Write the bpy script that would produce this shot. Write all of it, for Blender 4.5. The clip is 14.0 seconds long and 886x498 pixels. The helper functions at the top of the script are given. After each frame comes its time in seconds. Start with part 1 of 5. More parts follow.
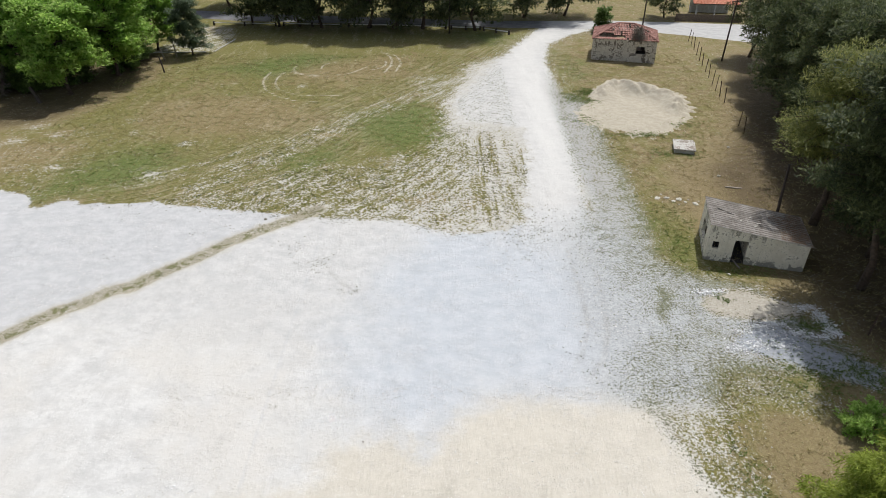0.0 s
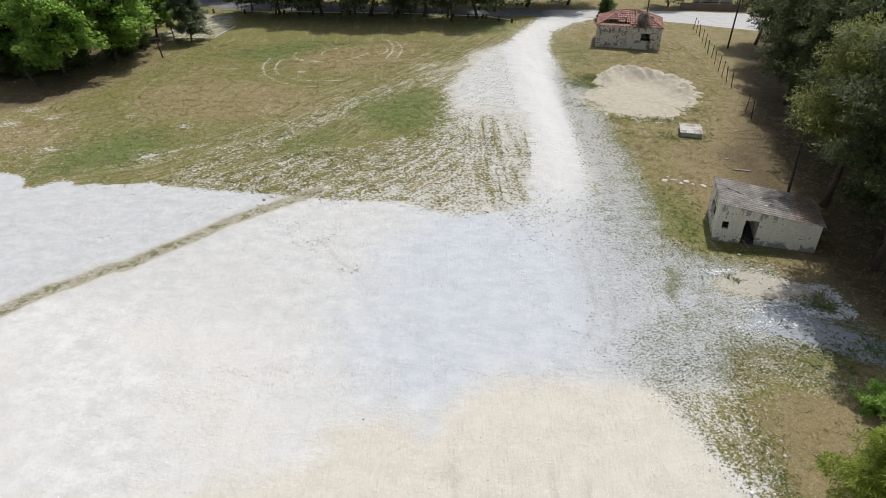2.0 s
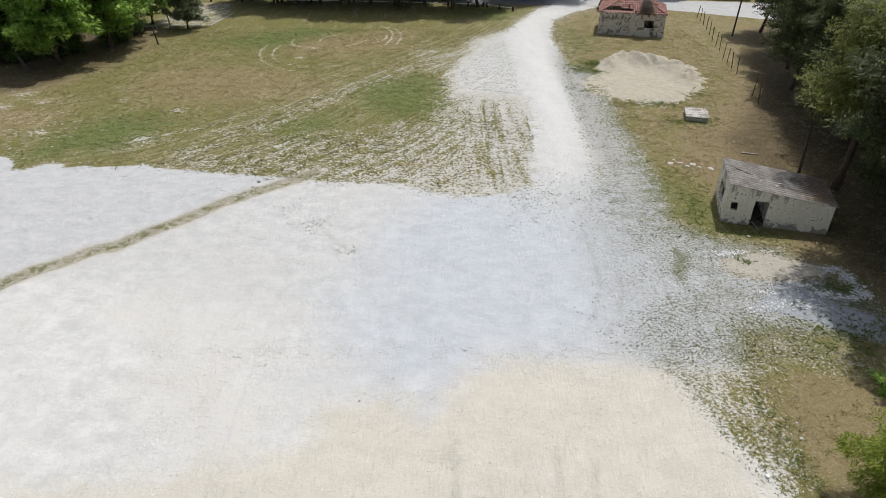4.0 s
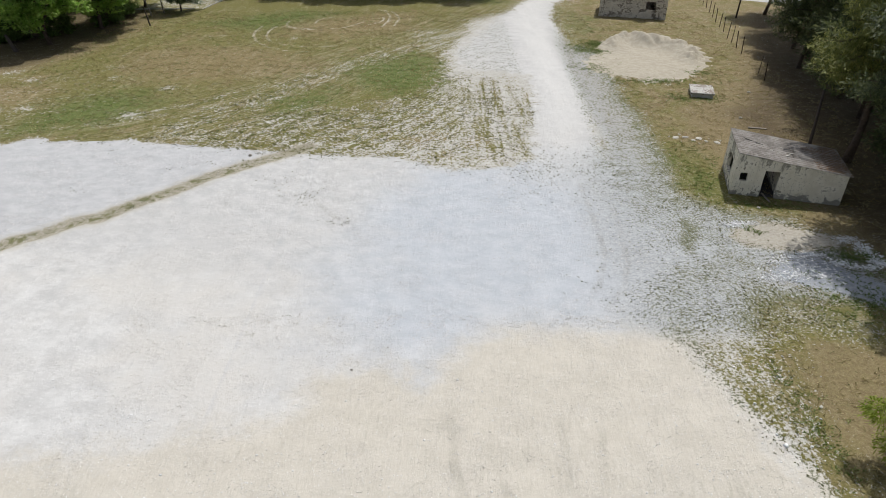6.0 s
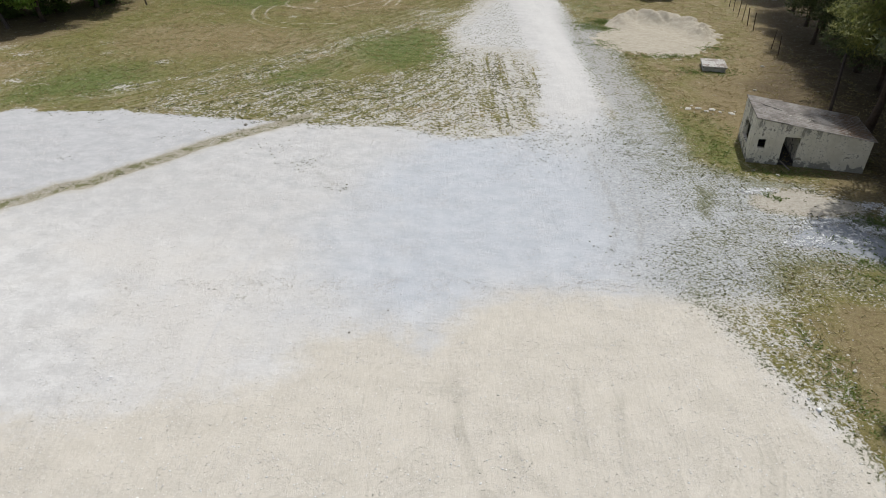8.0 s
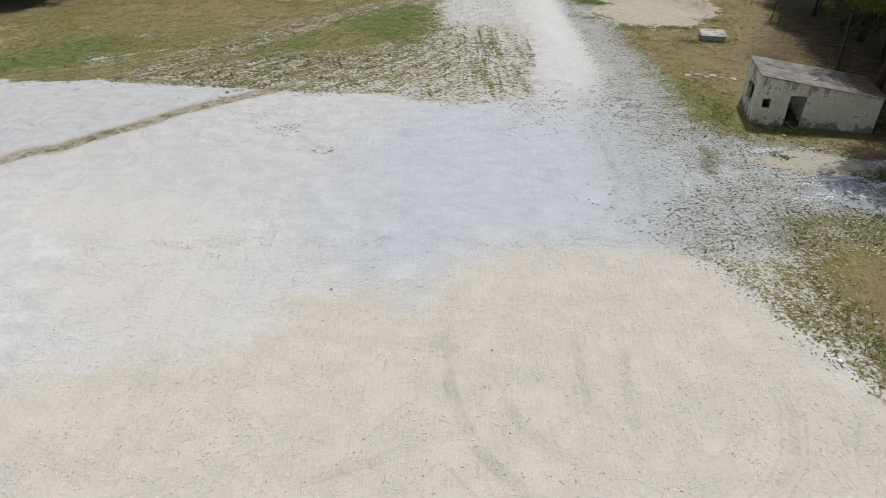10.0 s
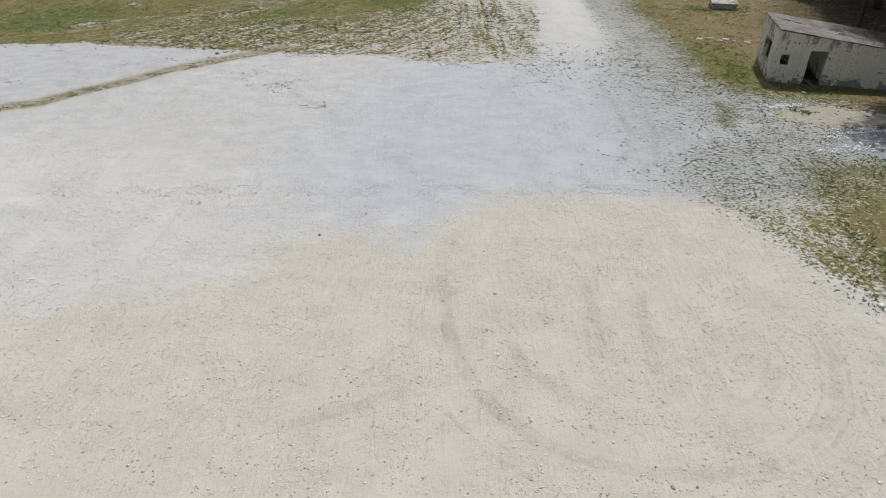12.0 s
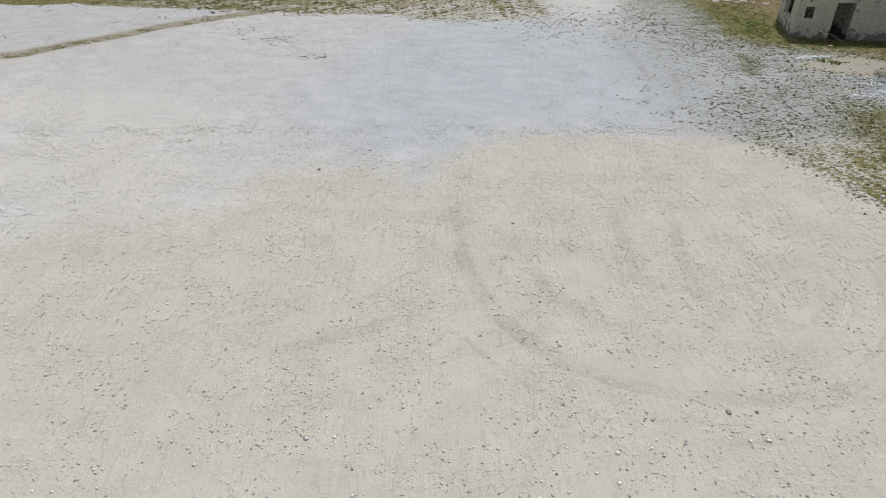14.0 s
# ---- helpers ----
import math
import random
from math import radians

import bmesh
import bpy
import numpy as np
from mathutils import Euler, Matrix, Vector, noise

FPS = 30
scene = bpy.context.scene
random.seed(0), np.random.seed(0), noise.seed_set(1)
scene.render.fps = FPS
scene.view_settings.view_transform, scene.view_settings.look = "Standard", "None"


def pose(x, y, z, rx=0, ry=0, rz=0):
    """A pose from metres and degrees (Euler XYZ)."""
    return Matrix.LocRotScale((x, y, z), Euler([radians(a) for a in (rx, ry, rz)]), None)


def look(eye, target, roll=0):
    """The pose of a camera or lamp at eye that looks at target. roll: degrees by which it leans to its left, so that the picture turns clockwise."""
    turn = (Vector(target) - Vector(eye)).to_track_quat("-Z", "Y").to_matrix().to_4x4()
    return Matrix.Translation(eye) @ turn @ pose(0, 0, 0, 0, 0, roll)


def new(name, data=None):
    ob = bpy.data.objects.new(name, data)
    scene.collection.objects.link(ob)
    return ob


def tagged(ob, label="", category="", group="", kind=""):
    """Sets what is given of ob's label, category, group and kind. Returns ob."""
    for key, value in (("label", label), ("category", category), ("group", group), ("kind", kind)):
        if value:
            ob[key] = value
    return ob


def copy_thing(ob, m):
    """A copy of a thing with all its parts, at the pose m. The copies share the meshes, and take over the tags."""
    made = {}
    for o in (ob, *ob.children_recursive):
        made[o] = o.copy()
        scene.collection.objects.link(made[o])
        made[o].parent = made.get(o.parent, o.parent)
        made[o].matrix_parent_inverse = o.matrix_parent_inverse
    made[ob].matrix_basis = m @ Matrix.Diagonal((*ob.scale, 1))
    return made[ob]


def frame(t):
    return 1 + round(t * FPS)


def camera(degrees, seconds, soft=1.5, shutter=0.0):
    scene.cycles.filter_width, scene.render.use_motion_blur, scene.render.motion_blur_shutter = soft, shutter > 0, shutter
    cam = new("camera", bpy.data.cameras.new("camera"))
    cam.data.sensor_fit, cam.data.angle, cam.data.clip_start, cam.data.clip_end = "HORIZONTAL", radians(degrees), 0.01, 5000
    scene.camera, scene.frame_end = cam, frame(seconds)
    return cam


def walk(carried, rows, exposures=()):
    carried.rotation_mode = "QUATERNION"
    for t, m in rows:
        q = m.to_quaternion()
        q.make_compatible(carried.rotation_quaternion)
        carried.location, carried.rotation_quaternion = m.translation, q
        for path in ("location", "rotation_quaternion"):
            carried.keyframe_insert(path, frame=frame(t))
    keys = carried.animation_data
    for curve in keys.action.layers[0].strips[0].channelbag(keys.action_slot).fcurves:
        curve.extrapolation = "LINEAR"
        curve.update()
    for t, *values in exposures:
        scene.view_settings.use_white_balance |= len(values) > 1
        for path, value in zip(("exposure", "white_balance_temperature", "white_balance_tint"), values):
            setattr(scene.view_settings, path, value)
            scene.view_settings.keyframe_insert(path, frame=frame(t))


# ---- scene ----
cam = camera(69.95, 14.0, soft=0.7)
PATH = [
    (0, (0.000, 0.000, 26.021), (-0.0006, 1.7026, 24.9713), -0.08),
    (0.5, (-0.050, 0.022, 25.594), (-0.0517, 1.7241, 24.5438), -0.05),
    (1, (-0.110, 0.053, 25.143), (-0.1118, 1.7548, 24.0925), -0.00),
    (1.5, (-0.129, 0.145, 24.693), (-0.1318, 1.8458, 23.6403), 0.01),
    (2, (-0.149, 0.261, 24.238), (-0.1513, 1.9608, 23.1842), 0.04),
    (2.5, (-0.158, 0.428, 23.760), (-0.1596, 2.1270, 22.7059), 0.08),
    (3, (-0.194, 0.575, 23.336), (-0.1966, 2.2736, 22.2801), 0.09),
    (5.5, (-0.043, 1.235, 20.739), (-0.0436, 2.9314, 19.6801), 0.10),
    (6, (-0.049, 1.364, 20.021), (-0.0483, 3.0597, 18.9605), 0.09),
    (6.5, (-0.025, 1.482, 19.311), (-0.0218, 3.1765, 18.2497), 0.08),
    (7, (-0.030, 1.642, 18.667), (-0.0259, 3.3368, 17.6055), 0.04),
    (7.5, (-0.079, 1.825, 18.034), (-0.0785, 3.5192, 16.9719), 0.08),
    (8, (-0.151, 1.999, 17.384), (-0.1555, 3.6929, 16.3205), 0.11),
    (10.5, (0.184, 2.782, 14.022), (0.1985, 4.4743, 12.9554), -0.16),
    (11, (0.239, 3.000, 13.325), (0.2560, 4.6925, 12.2593), -0.17),
    (11.5, (0.252, 3.139, 12.592), (0.2659, 4.8312, 11.5251), -0.18),
    (12, (0.217, 3.222, 11.825), (0.2221, 4.9138, 10.7579), -0.10),
    (12.5, (0.154, 3.314, 11.047), (0.1582, 5.0063, 9.9801), -0.03),
    (13, (0.077, 3.455, 10.268), (0.0773, 5.1474, 9.2023), 0.06),
    (13.5, (-0.028, 3.585, 9.578), (-0.0298, 5.2784, 8.5131), -0.01),
    (14, (-0.130, 3.683, 8.951), (-0.1258, 5.3781, 7.8886), -0.04),
]
EXPOSURES = [(0.0, 0.20), (3.0, 0.12), (6.5, 0.0), (11.0, -0.18), (14.0, -0.28)]
walk(cam, [(t, look(eye, target, roll)) for t, eye, target, roll in PATH], EXPOSURES)

# ---- light ----
SUN_TO = Vector((0.48, 0.88, 1.9)).normalized()
world = bpy.data.worlds.new("sky")
scene.world = world
world.use_nodes = True
wn = world.node_tree
sky = wn.nodes.new("ShaderNodeTexSky")
sky.sky_type = "NISHITA"
sky.sun_disc = False
sky.sun_elevation = math.asin(SUN_TO.z)
sky.sun_rotation = math.atan2(SUN_TO.x, SUN_TO.y)
bg = wn.nodes["Background"]
bg.inputs["Strength"].default_value = 0.115
sky.air_density, sky.dust_density, sky.ozone_density = 1.0, 2.0, 0.6
haze = wn.nodes.new("ShaderNodeHueSaturation")
haze.inputs["Saturation"].default_value = 0.52
wn.links.new(sky.outputs[0], haze.inputs["Color"])
wn.links.new(haze.outputs[0], bg.inputs[0])
sun_data = bpy.data.lights.new("sun", "SUN")
sun_data.energy, sun_data.angle, sun_data.color = 3.4, radians(0.55), (0.985, 0.965, 0.925)
sun = new("sun", sun_data)
sun.matrix_world = look(SUN_TO * 80, (0, 0, 0))

# ---- material helpers ----


class Nodes:
    """Short hand for building a node material."""

    def __init__(self, name, rough=0.85):
        self.mat = bpy.data.materials.new(name)
        self.mat.use_nodes = True
        self.t = self.mat.node_tree
        self.bsdf = self.t.nodes["Principled BSDF"]
        self.bsdf.inputs["Roughness"].default_value = rough
        self.geo = self.t.nodes.new("ShaderNodeNewGeometry")
        self.pos = self.geo.outputs["Position"]

    def put(self, socket, value):
        if hasattr(value, "is_linked"):
            self.t.links.new(value, socket)
        elif isinstance(value, tuple) and len(value) == 3 and socket.type == "RGBA":
            socket.default_value = (*value, 1)
        else:
            socket.default_value = value

    def node(self, kind, **inputs):
        n = self.t.nodes.new(kind)
        for key, value in inputs.items():
            self.put(n.inputs[key.replace("_", " ")], value)
        return n

    def noise(self, scale, detail=4.0, rough=0.55, vec=None, distort=0.0):
        n = self.node("ShaderNodeTexNoise", Vector=vec or self.pos, Scale=scale, Detail=detail, Roughness=rough, Distortion=distort)
        return n.outputs["Fac"]

    def voronoi(self, scale, vec=None, out="Distance"):
        n = self.node("ShaderNodeTexVoronoi", Vector=vec or self.pos, Scale=scale)
        return n.outputs[out]

    def mapped(self, scale=(1, 1, 1), rot=(0, 0, 0), vec=None):
        n = self.node("ShaderNodeMapping", Vector=vec or self.pos)
        n.inputs["Scale"].default_value = scale
        n.inputs["Rotation"].default_value = [radians(a) for a in rot]
        return n.outputs[0]

    def math(self, op, a, b=0.0, clamp=False):
        n = self.t.nodes.new("ShaderNodeMath")
        n.operation, n.use_clamp = op, clamp
        self.put(n.inputs[0], a)
        self.put(n.inputs[1], b)
        return n.outputs[0]

    def ramp(self, value, lo, hi, a=0.0, b=1.0):
        n = self.t.nodes.new("ShaderNodeMapRange")
        n.interpolation_type = "SMOOTHSTEP"
        for i, v in enumerate((value, lo, hi, a, b)):
            self.put(n.inputs[i], v)
        return n.outputs[0]

    def mix(self, fac, a, b, kind="MIX"):
        n = self.t.nodes.new("ShaderNodeMix")
        n.data_type, n.blend_type, n.clamp_factor = "RGBA", kind, True
        self.put(n.inputs[0], fac)
        self.put(n.inputs[6], a)
        self.put(n.inputs[7], b)
        return n.outputs[2]

    def attr(self, name):
        n = self.t.nodes.new("ShaderNodeAttribute")
        n.attribute_name = name
        return n.outputs["Fac"]

    def bump(self, height, strength=0.4, distance=0.02, normal=None):
        n = self.node("ShaderNodeBump", Height=height, Strength=strength, Distance=distance)
        if normal:
            self.t.links.new(normal, n.inputs["Normal"])
        return n.outputs[0]

    def done(self, color, normal=None, rough=None):
        self.put(self.bsdf.inputs["Base Color"], color)
        if normal:
            self.t.links.new(normal, self.bsdf.inputs["Normal"])
        if rough is not None:
            self.put(self.bsdf.inputs["Roughness"], rough)
        return self.mat


def plain(name, a, b, scale=6.0, rough=0.85, bump=0.3, distance=0.01, metallic=0.0):
    """A surface of two tones, mixed at two scales, with a fine relief."""
    m = Nodes(name, rough)
    m.bsdf.inputs["Metallic"].default_value = metallic
    co = m.node("ShaderNodeTexCoord").outputs["Object"]
    big, fine = m.noise(scale, 5, 0.6, co), m.noise(scale * 9, 3, 0.6, co)
    f = m.math("ADD", m.math("MULTIPLY", big, 0.65), m.math("MULTIPLY", fine, 0.35))
    return m.done(m.mix(m.ramp(f, 0.36, 0.64), a, b), m.bump(fine, bump, distance))


def leaf_material(name, dark, light, tip, glow=0.35):
    m = Nodes(name, 0.55)
    m.bsdf.inputs["Specular IOR Level"].default_value = 0.25
    rnd = m.geo.outputs["Random Per Island"]
    co = m.node("ShaderNodeTexCoord").outputs["Object"]
    big = m.noise(0.55, 3, 0.6, co)
    c = m.mix(m.ramp(big, 0.35, 0.68), dark, light)
    c = m.mix(m.ramp(rnd, 0.55, 1.0), c, tip)
    m.put(m.bsdf.inputs["Base Color"], c)
    tr = m.node("ShaderNodeBsdfTranslucent", Color=c)
    mixer = m.node("ShaderNodeMixShader")
    mixer.inputs[0].default_value = glow
    m.t.links.new(m.bsdf.outputs[0], mixer.inputs[1])
    m.t.links.new(tr.outputs[0], mixer.inputs[2])
    m.t.links.new(mixer.outputs[0], m.t.nodes["Material Output"].inputs["Surface"])
    return m.mat


# ---- materials ----
def ground_material():
    m = Nodes("ground", 0.93)
    m.bsdf.inputs["Specular IOR Level"].default_value = 0.12
    nA, nB, nC, nD = m.noise(0.11, 5, 0.62), m.noise(0.8, 5, 0.62), m.noise(5.0, 5, 0.65), m.noise(30.0, 3, 0.7)
    mul, add = (lambda a, b: m.math("MULTIPLY", a, b)), (lambda a, b: m.math("ADD", a, b))
    off = lambda n, k: mul(m.math("SUBTRACT", n, 0.5), k)
    cell = lambda k: m.node("ShaderNodeSeparateColor", Color=m.voronoi(k, out="Color")).outputs[0]
    stone, stone2 = cell(26.0), cell(11.0)
    drag = m.noise(1.0, 6, 0.66, m.mapped((0.75, 0.95, 1), (0, 0, 24)))
    swirl = m.noise(1.0, 6, 0.7, m.mapped((2.6, 0.22, 1), (0, 0, 12)))
    turned = m.mapped((1, 1, 1), (0, 0, 33))
    grit = m.noise(13.0, 4, 0.78, turned)
    # gravel of the lot: rolled dust with clusters of loose chips
    white = m.mix(m.ramp(drag, 0.3, 0.7), (0.455, 0.449, 0.438), (0.585, 0.578, 0.562))
    white = m.mix(m.ramp(add(mul(nB, 0.5), mul(nC, 0.5)), 0.50, 0.62, 0.0, 0.28), white, (0.40, 0.397, 0.388))
    white = m.mix(m.ramp(nA, 0.42, 0.62), white, (0.530, 0.512, 0.482))
    white = m.mix(m.ramp(add(m.attr("old"), off(nB, 0.6)), 0.1, 0.9, 0.0, 0.75), white, m.mix(m.ramp(drag, 0.3, 0.7), (0.41, 0.408, 0.405), (0.495, 0.490, 0.480)))
    white = m.mix(mul(m.ramp(add(m.attr("beyond"), off(nB, 2.0)), -1.0, 1.0), 0.75), white, m.mix(m.ramp(drag, 0.3, 0.7), (0.375, 0.38, 0.392), (0.462, 0.464, 0.472)))
    beige = m.mix(m.ramp(drag, 0.3, 0.7), (0.484, 0.450, 0.388), (0.542, 0.505, 0.440))
    blue = m.mix(m.ramp(drag, 0.3, 0.7), (0.386, 0.412, 0.448), (0.456, 0.478, 0.508))
    wob = add(off(nB, 3.6), off(nC, 1.8))
    fb = m.ramp(add(m.attr("blue"), add(wob, off(m.noise(0.18, 3, 0.5), 8.0))), -5.0, 4.0)
    grav = m.mix(mul(fb, 0.9), white, blue)
    fe = m.ramp(add(m.attr("beige"), wob), -1.3, 1.1)
    grav = m.mix(fe, grav, beige)
    fg = mul(m.ramp(add(m.attr("grey"), off(nB, 0.7)), 0.0, 1.0), 0.88)
    greys = m.mix(m.ramp(stone2, 0.1, 0.9), (0.295, 0.308, 0.315), (0.410, 0.422, 0.428))
    grav = m.mix(fg, grav, greys)
    cluster = m.ramp(add(mul(m.noise(0.45, 5, 0.65), 0.5), add(mul(m.noise(2.6, 4, 0.7), 0.3), mul(swirl, 0.2))), 0.47, 0.62)
    cluster = mul(cluster, m.ramp(fe, 0.0, 1.0, 1.0, 0.78))
    chips = m.mix(m.ramp(stone, 0.0, 1.0), m.mix(0.45, grav, (0.22, 0.205, 0.175)), m.mix(0.5, grav, (0.88, 0.87, 0.85)))
    grav = m.mix(mul(add(0.10, mul(cluster, 0.50)), m.ramp(m.noise(16.0, 3, 0.6, turned), 0.38, 0.60, 0.10, 0.78)), grav, chips)
    grav = m.mix(mul(m.ramp(grit, 0.56, 0.72, 0.0, 0.62), m.ramp(cluster, 0.0, 0.8, 0.25, 0.35)), grav, m.mix(0.5, grav, (0.13, 0.12, 0.10)))
    grav = m.mix(mul(m.ramp(grit, 0.44, 0.27, 0.0, 0.6), m.ramp(cluster, 0.0, 0.6, 0.3, 1.0)), grav, m.mix(0.5, grav, (0.78, 0.77, 0.75)))
    arcs = m.noise(1.0, 5, 0.66, m.node("ShaderNodeCombineXYZ", X=mul(m.attr("rut"), 3.2), Y=mul(nA, 2.0)).outputs[0])
    scratch = m.noise(1.0, 5, 0.72, m.mapped((7.0, 1.1, 1), (0, 0, -42)))
    grav = m.mix(mul(mul(fe, m.ramp(scratch, 0.55, 0.68)), m.ramp(nB, 0.38, 0.60, 0.08, 0.36)), grav, (0.27, 0.25, 0.205))
    grav = m.mix(mul(mul(mul(fe, m.ramp(m.attr("rut"), 2.6, 0.8)), m.ramp(arcs, 0.50, 0.64)), m.ramp(nC, 0.38, 0.58, 0.05, 0.5)), grav, (0.31, 0.288, 0.235))
    rut = m.ramp(add(m.math("ABSOLUTE", m.math("SUBTRACT", m.attr("rut"), 0.10)), off(nC, 0.42)), 0.16, 0.0)
    grav = m.mix(mul(mul(rut, m.ramp(nB, 0.36, 0.60, 0.15, 1.0)), mul(m.ramp(grit, 0.40, 0.60, 0.25, 1.0), m.ramp(m.attr("rutend"), 0.2, 2.0, 0.0, 0.42))), grav, (0.22, 0.205, 0.17))
    wheel = m.noise(1.0, 5, 0.62, m.mapped((0.9, 0.10, 1), (0, 0, 4)))
    fw = mul(mul(m.attr("far"), m.ramp(add(m.attr("bright"), off(nB, 1.2)), -0.9, 0.9)), m.ramp(wheel, 0.32, 0.62, 0.55, 0.95))
    grav = m.mix(fw, grav, m.mix(m.ramp(grit, 0.35, 0.65), (0.585, 0.575, 0.555), (0.53, 0.52, 0.50)))
    grav = m.mix(mul(m.attr("strip"), m.ramp(nC, 0.35, 0.6, 0.35, 0.75)), grav, (0.315, 0.302, 0.278))
    # washed blue-grey ground, with the pines' shade put into its colour
    fa2 = m.ramp(add(m.attr("shaded_wash"), off(nC, 0.8)), -0.5, 0.5)
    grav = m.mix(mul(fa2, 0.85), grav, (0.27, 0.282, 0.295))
    # grass and soil
    dry = m.mix(m.ramp(nC, 0.3, 0.7), (0.196, 0.150, 0.066), (0.292, 0.232, 0.122))
    olive = m.mix(m.ramp(nC, 0.3, 0.7), (0.118, 0.112, 0.029), (0.202, 0.182, 0.060))
    lush = m.mix(m.ramp(nC, 0.3, 0.7), (0.072, 0.112, 0.022), (0.136, 0.178, 0.050))
    mown = m.noise(1.0, 6, 0.72, m.mapped((0.9, 0.14, 1), (0, 0, 62)))
    tone = add(mul(nA, 0.34), add(mul(m.noise(0.35, 5, 0.7), 0.33), mul(mown, 0.33)))
    brown = m.mix(m.ramp(nC, 0.3, 0.7), (0.180, 0.130, 0.070), (0.260, 0.197, 0.118))
    dry = m.mix(m.ramp(m.noise(0.22, 5, 0.65), 0.47, 0.58), dry, brown)
    grass = m.mix(m.ramp(tone, 0.39, 0.49), dry, olive)
    fbr = m.ramp(add(m.attr("brown"), add(off(nB, 7.0), off(m.noise(0.25, 4, 0.6), 9.0))), -3.0, 3.0)
    grass = m.mix(mul(fbr, 0.85), grass, m.mix(m.ramp(nC, 0.3, 0.7), (0.195, 0.145, 0.066), (0.278, 0.216, 0.118)))
    lines = m.noise(1.0, 5, 0.7, m.node("ShaderNodeCombineXYZ", X=mul(m.attr("across"), 3.4), Y=mul(m.attr("along"), 0.10)).outputs[0])
    near = m.ramp(m.math("ABSOLUTE", m.attr("across")), 11.0, 3.0)
    grass = m.mix(mul(near, m.ramp(lines, 0.50, 0.64, 0.0, 0.75)), grass, (0.36, 0.315, 0.215))
    grass = m.mix(mul(near, m.ramp(lines, 0.47, 0.36, 0.0, 0.75)), grass, (0.085, 0.088, 0.032))
    fg2 = m.ramp(add(m.attr("green"), add(off(nB, 9.0), off(nC, 6.0))), -3.0, 4.0)
    grass = m.mix(mul(m.ramp(add(mul(mown, 0.5), mul(m.noise(2.2, 5, 0.75), 0.5)), 0.51, 0.62), 0.7), grass, (0.40, 0.345, 0.23))
    grass = m.mix(mul(fg2, m.ramp(nC, 0.62, 0.45, 0.55, 0.95)), grass, lush)
    yardy = m.mix(m.ramp(m.noise(1.4, 5, 0.75), 0.40, 0.60), (0.205, 0.142, 0.080), (0.335, 0.272, 0.165))
    grass = m.mix(mul(m.attr("yard"), m.ramp(add(mul(m.noise(0.5, 5, 0.7), 0.6), mul(nC, 0.4)), 0.45, 0.54, 0.1, 0.8)), grass, yardy)
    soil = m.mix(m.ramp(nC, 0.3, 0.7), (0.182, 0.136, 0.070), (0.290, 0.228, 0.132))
    # litter: fallen needles, painted darker still to stand for shade under the trees
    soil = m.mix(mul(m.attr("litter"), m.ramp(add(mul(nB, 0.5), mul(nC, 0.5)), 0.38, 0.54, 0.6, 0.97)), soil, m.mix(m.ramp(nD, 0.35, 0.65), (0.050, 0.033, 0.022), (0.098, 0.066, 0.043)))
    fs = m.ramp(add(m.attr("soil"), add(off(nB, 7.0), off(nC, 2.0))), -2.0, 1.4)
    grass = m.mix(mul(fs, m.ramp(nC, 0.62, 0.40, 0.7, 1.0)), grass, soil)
    grass = m.mix(mul(m.ramp(nD, 0.42, 0.60), 0.75), grass, m.mix(0.5, grass, (0.035, 0.038, 0.014)))
    grass = m.mix(mul(m.ramp(grit, 0.53, 0.68), 0.85), grass, m.mix(0.5, grass, (0.40, 0.355, 0.245)))
    grass = m.mix(mul(m.ramp(grit, 0.47, 0.31), 0.85), grass, m.mix(0.5, grass, (0.04, 0.045, 0.016)))
    # share of bare gravel, patterned by wheels
    uv = m.node("ShaderNodeCombineXYZ", X=mul(m.attr("across"), 1.7), Y=mul(m.attr("along"), 0.16)).outputs[0]
    st = m.noise(1.0, 5, 0.68, uv)
    rw = m.noise(1.0, 4, 0.6, m.mapped((1.5, 0.10, 1), (0, 0, 3)))
    sp = m.noise(4.2, 5, 0.76, m.mapped((1.0, 0.8, 1)))
    sr = m.noise(7.5, 4, 0.78)
    pl = add(mul(sp, 0.62), add(mul(st, 0.24), mul(nB, 0.14)))
    pw = add(mul(sp, 0.66), mul(rw, 0.34))
    blend = lambda f, a, b: add(mul(a, m.math("SUBTRACT", 1.0, f)), mul(b, f))
    pr = add(mul(blend(m.attr("far"), sr, sp), 0.74), add(mul(nB, 0.14), mul(m.noise(2.3, 4, 0.7), 0.12)))
    p = blend(m.math("MAXIMUM", m.attr("rows"), m.attr("weedrow")), blend(m.attr("right"), pl, pr), pw)
    p = m.ramp(p, 0.37, 0.63)
    lot = add(m.attr("lot"), mul(m.attr("rag"), add(off(nB, 1.9), off(nC, 1.7))))
    fl = m.ramp(lot, -0.10, 0.10)
    share = blend(fl, add(m.attr("gout"), mul(off(m.noise(0.5, 5, 0.65), 0.8), m.ramp(m.attr("gout"), 0.06, 0.3))), m.attr("gin"))
    fm = m.ramp(m.math("SUBTRACT", share, p), -0.06, 0.06)
    pale = m.mix(m.ramp(add(mul(stone2, 0.4), mul(drag, 0.6)), 0.3, 0.75), (0.37, 0.352, 0.315), (0.50, 0.487, 0.455))
    pale = m.mix(fg, pale, greys)
    pale = m.mix(mul(m.attr("strip"), m.ramp(nC, 0.35, 0.6, 0.35, 0.75)), pale, (0.315, 0.302, 0.278))
    pale = m.mix(m.ramp(add(m.attr("pad"), off(nC, 0.8)), -0.3, 0.3), pale, m.mix(m.ramp(nC, 0.35, 0.65), (0.345, 0.318, 0.268), (0.42, 0.392, 0.338)))
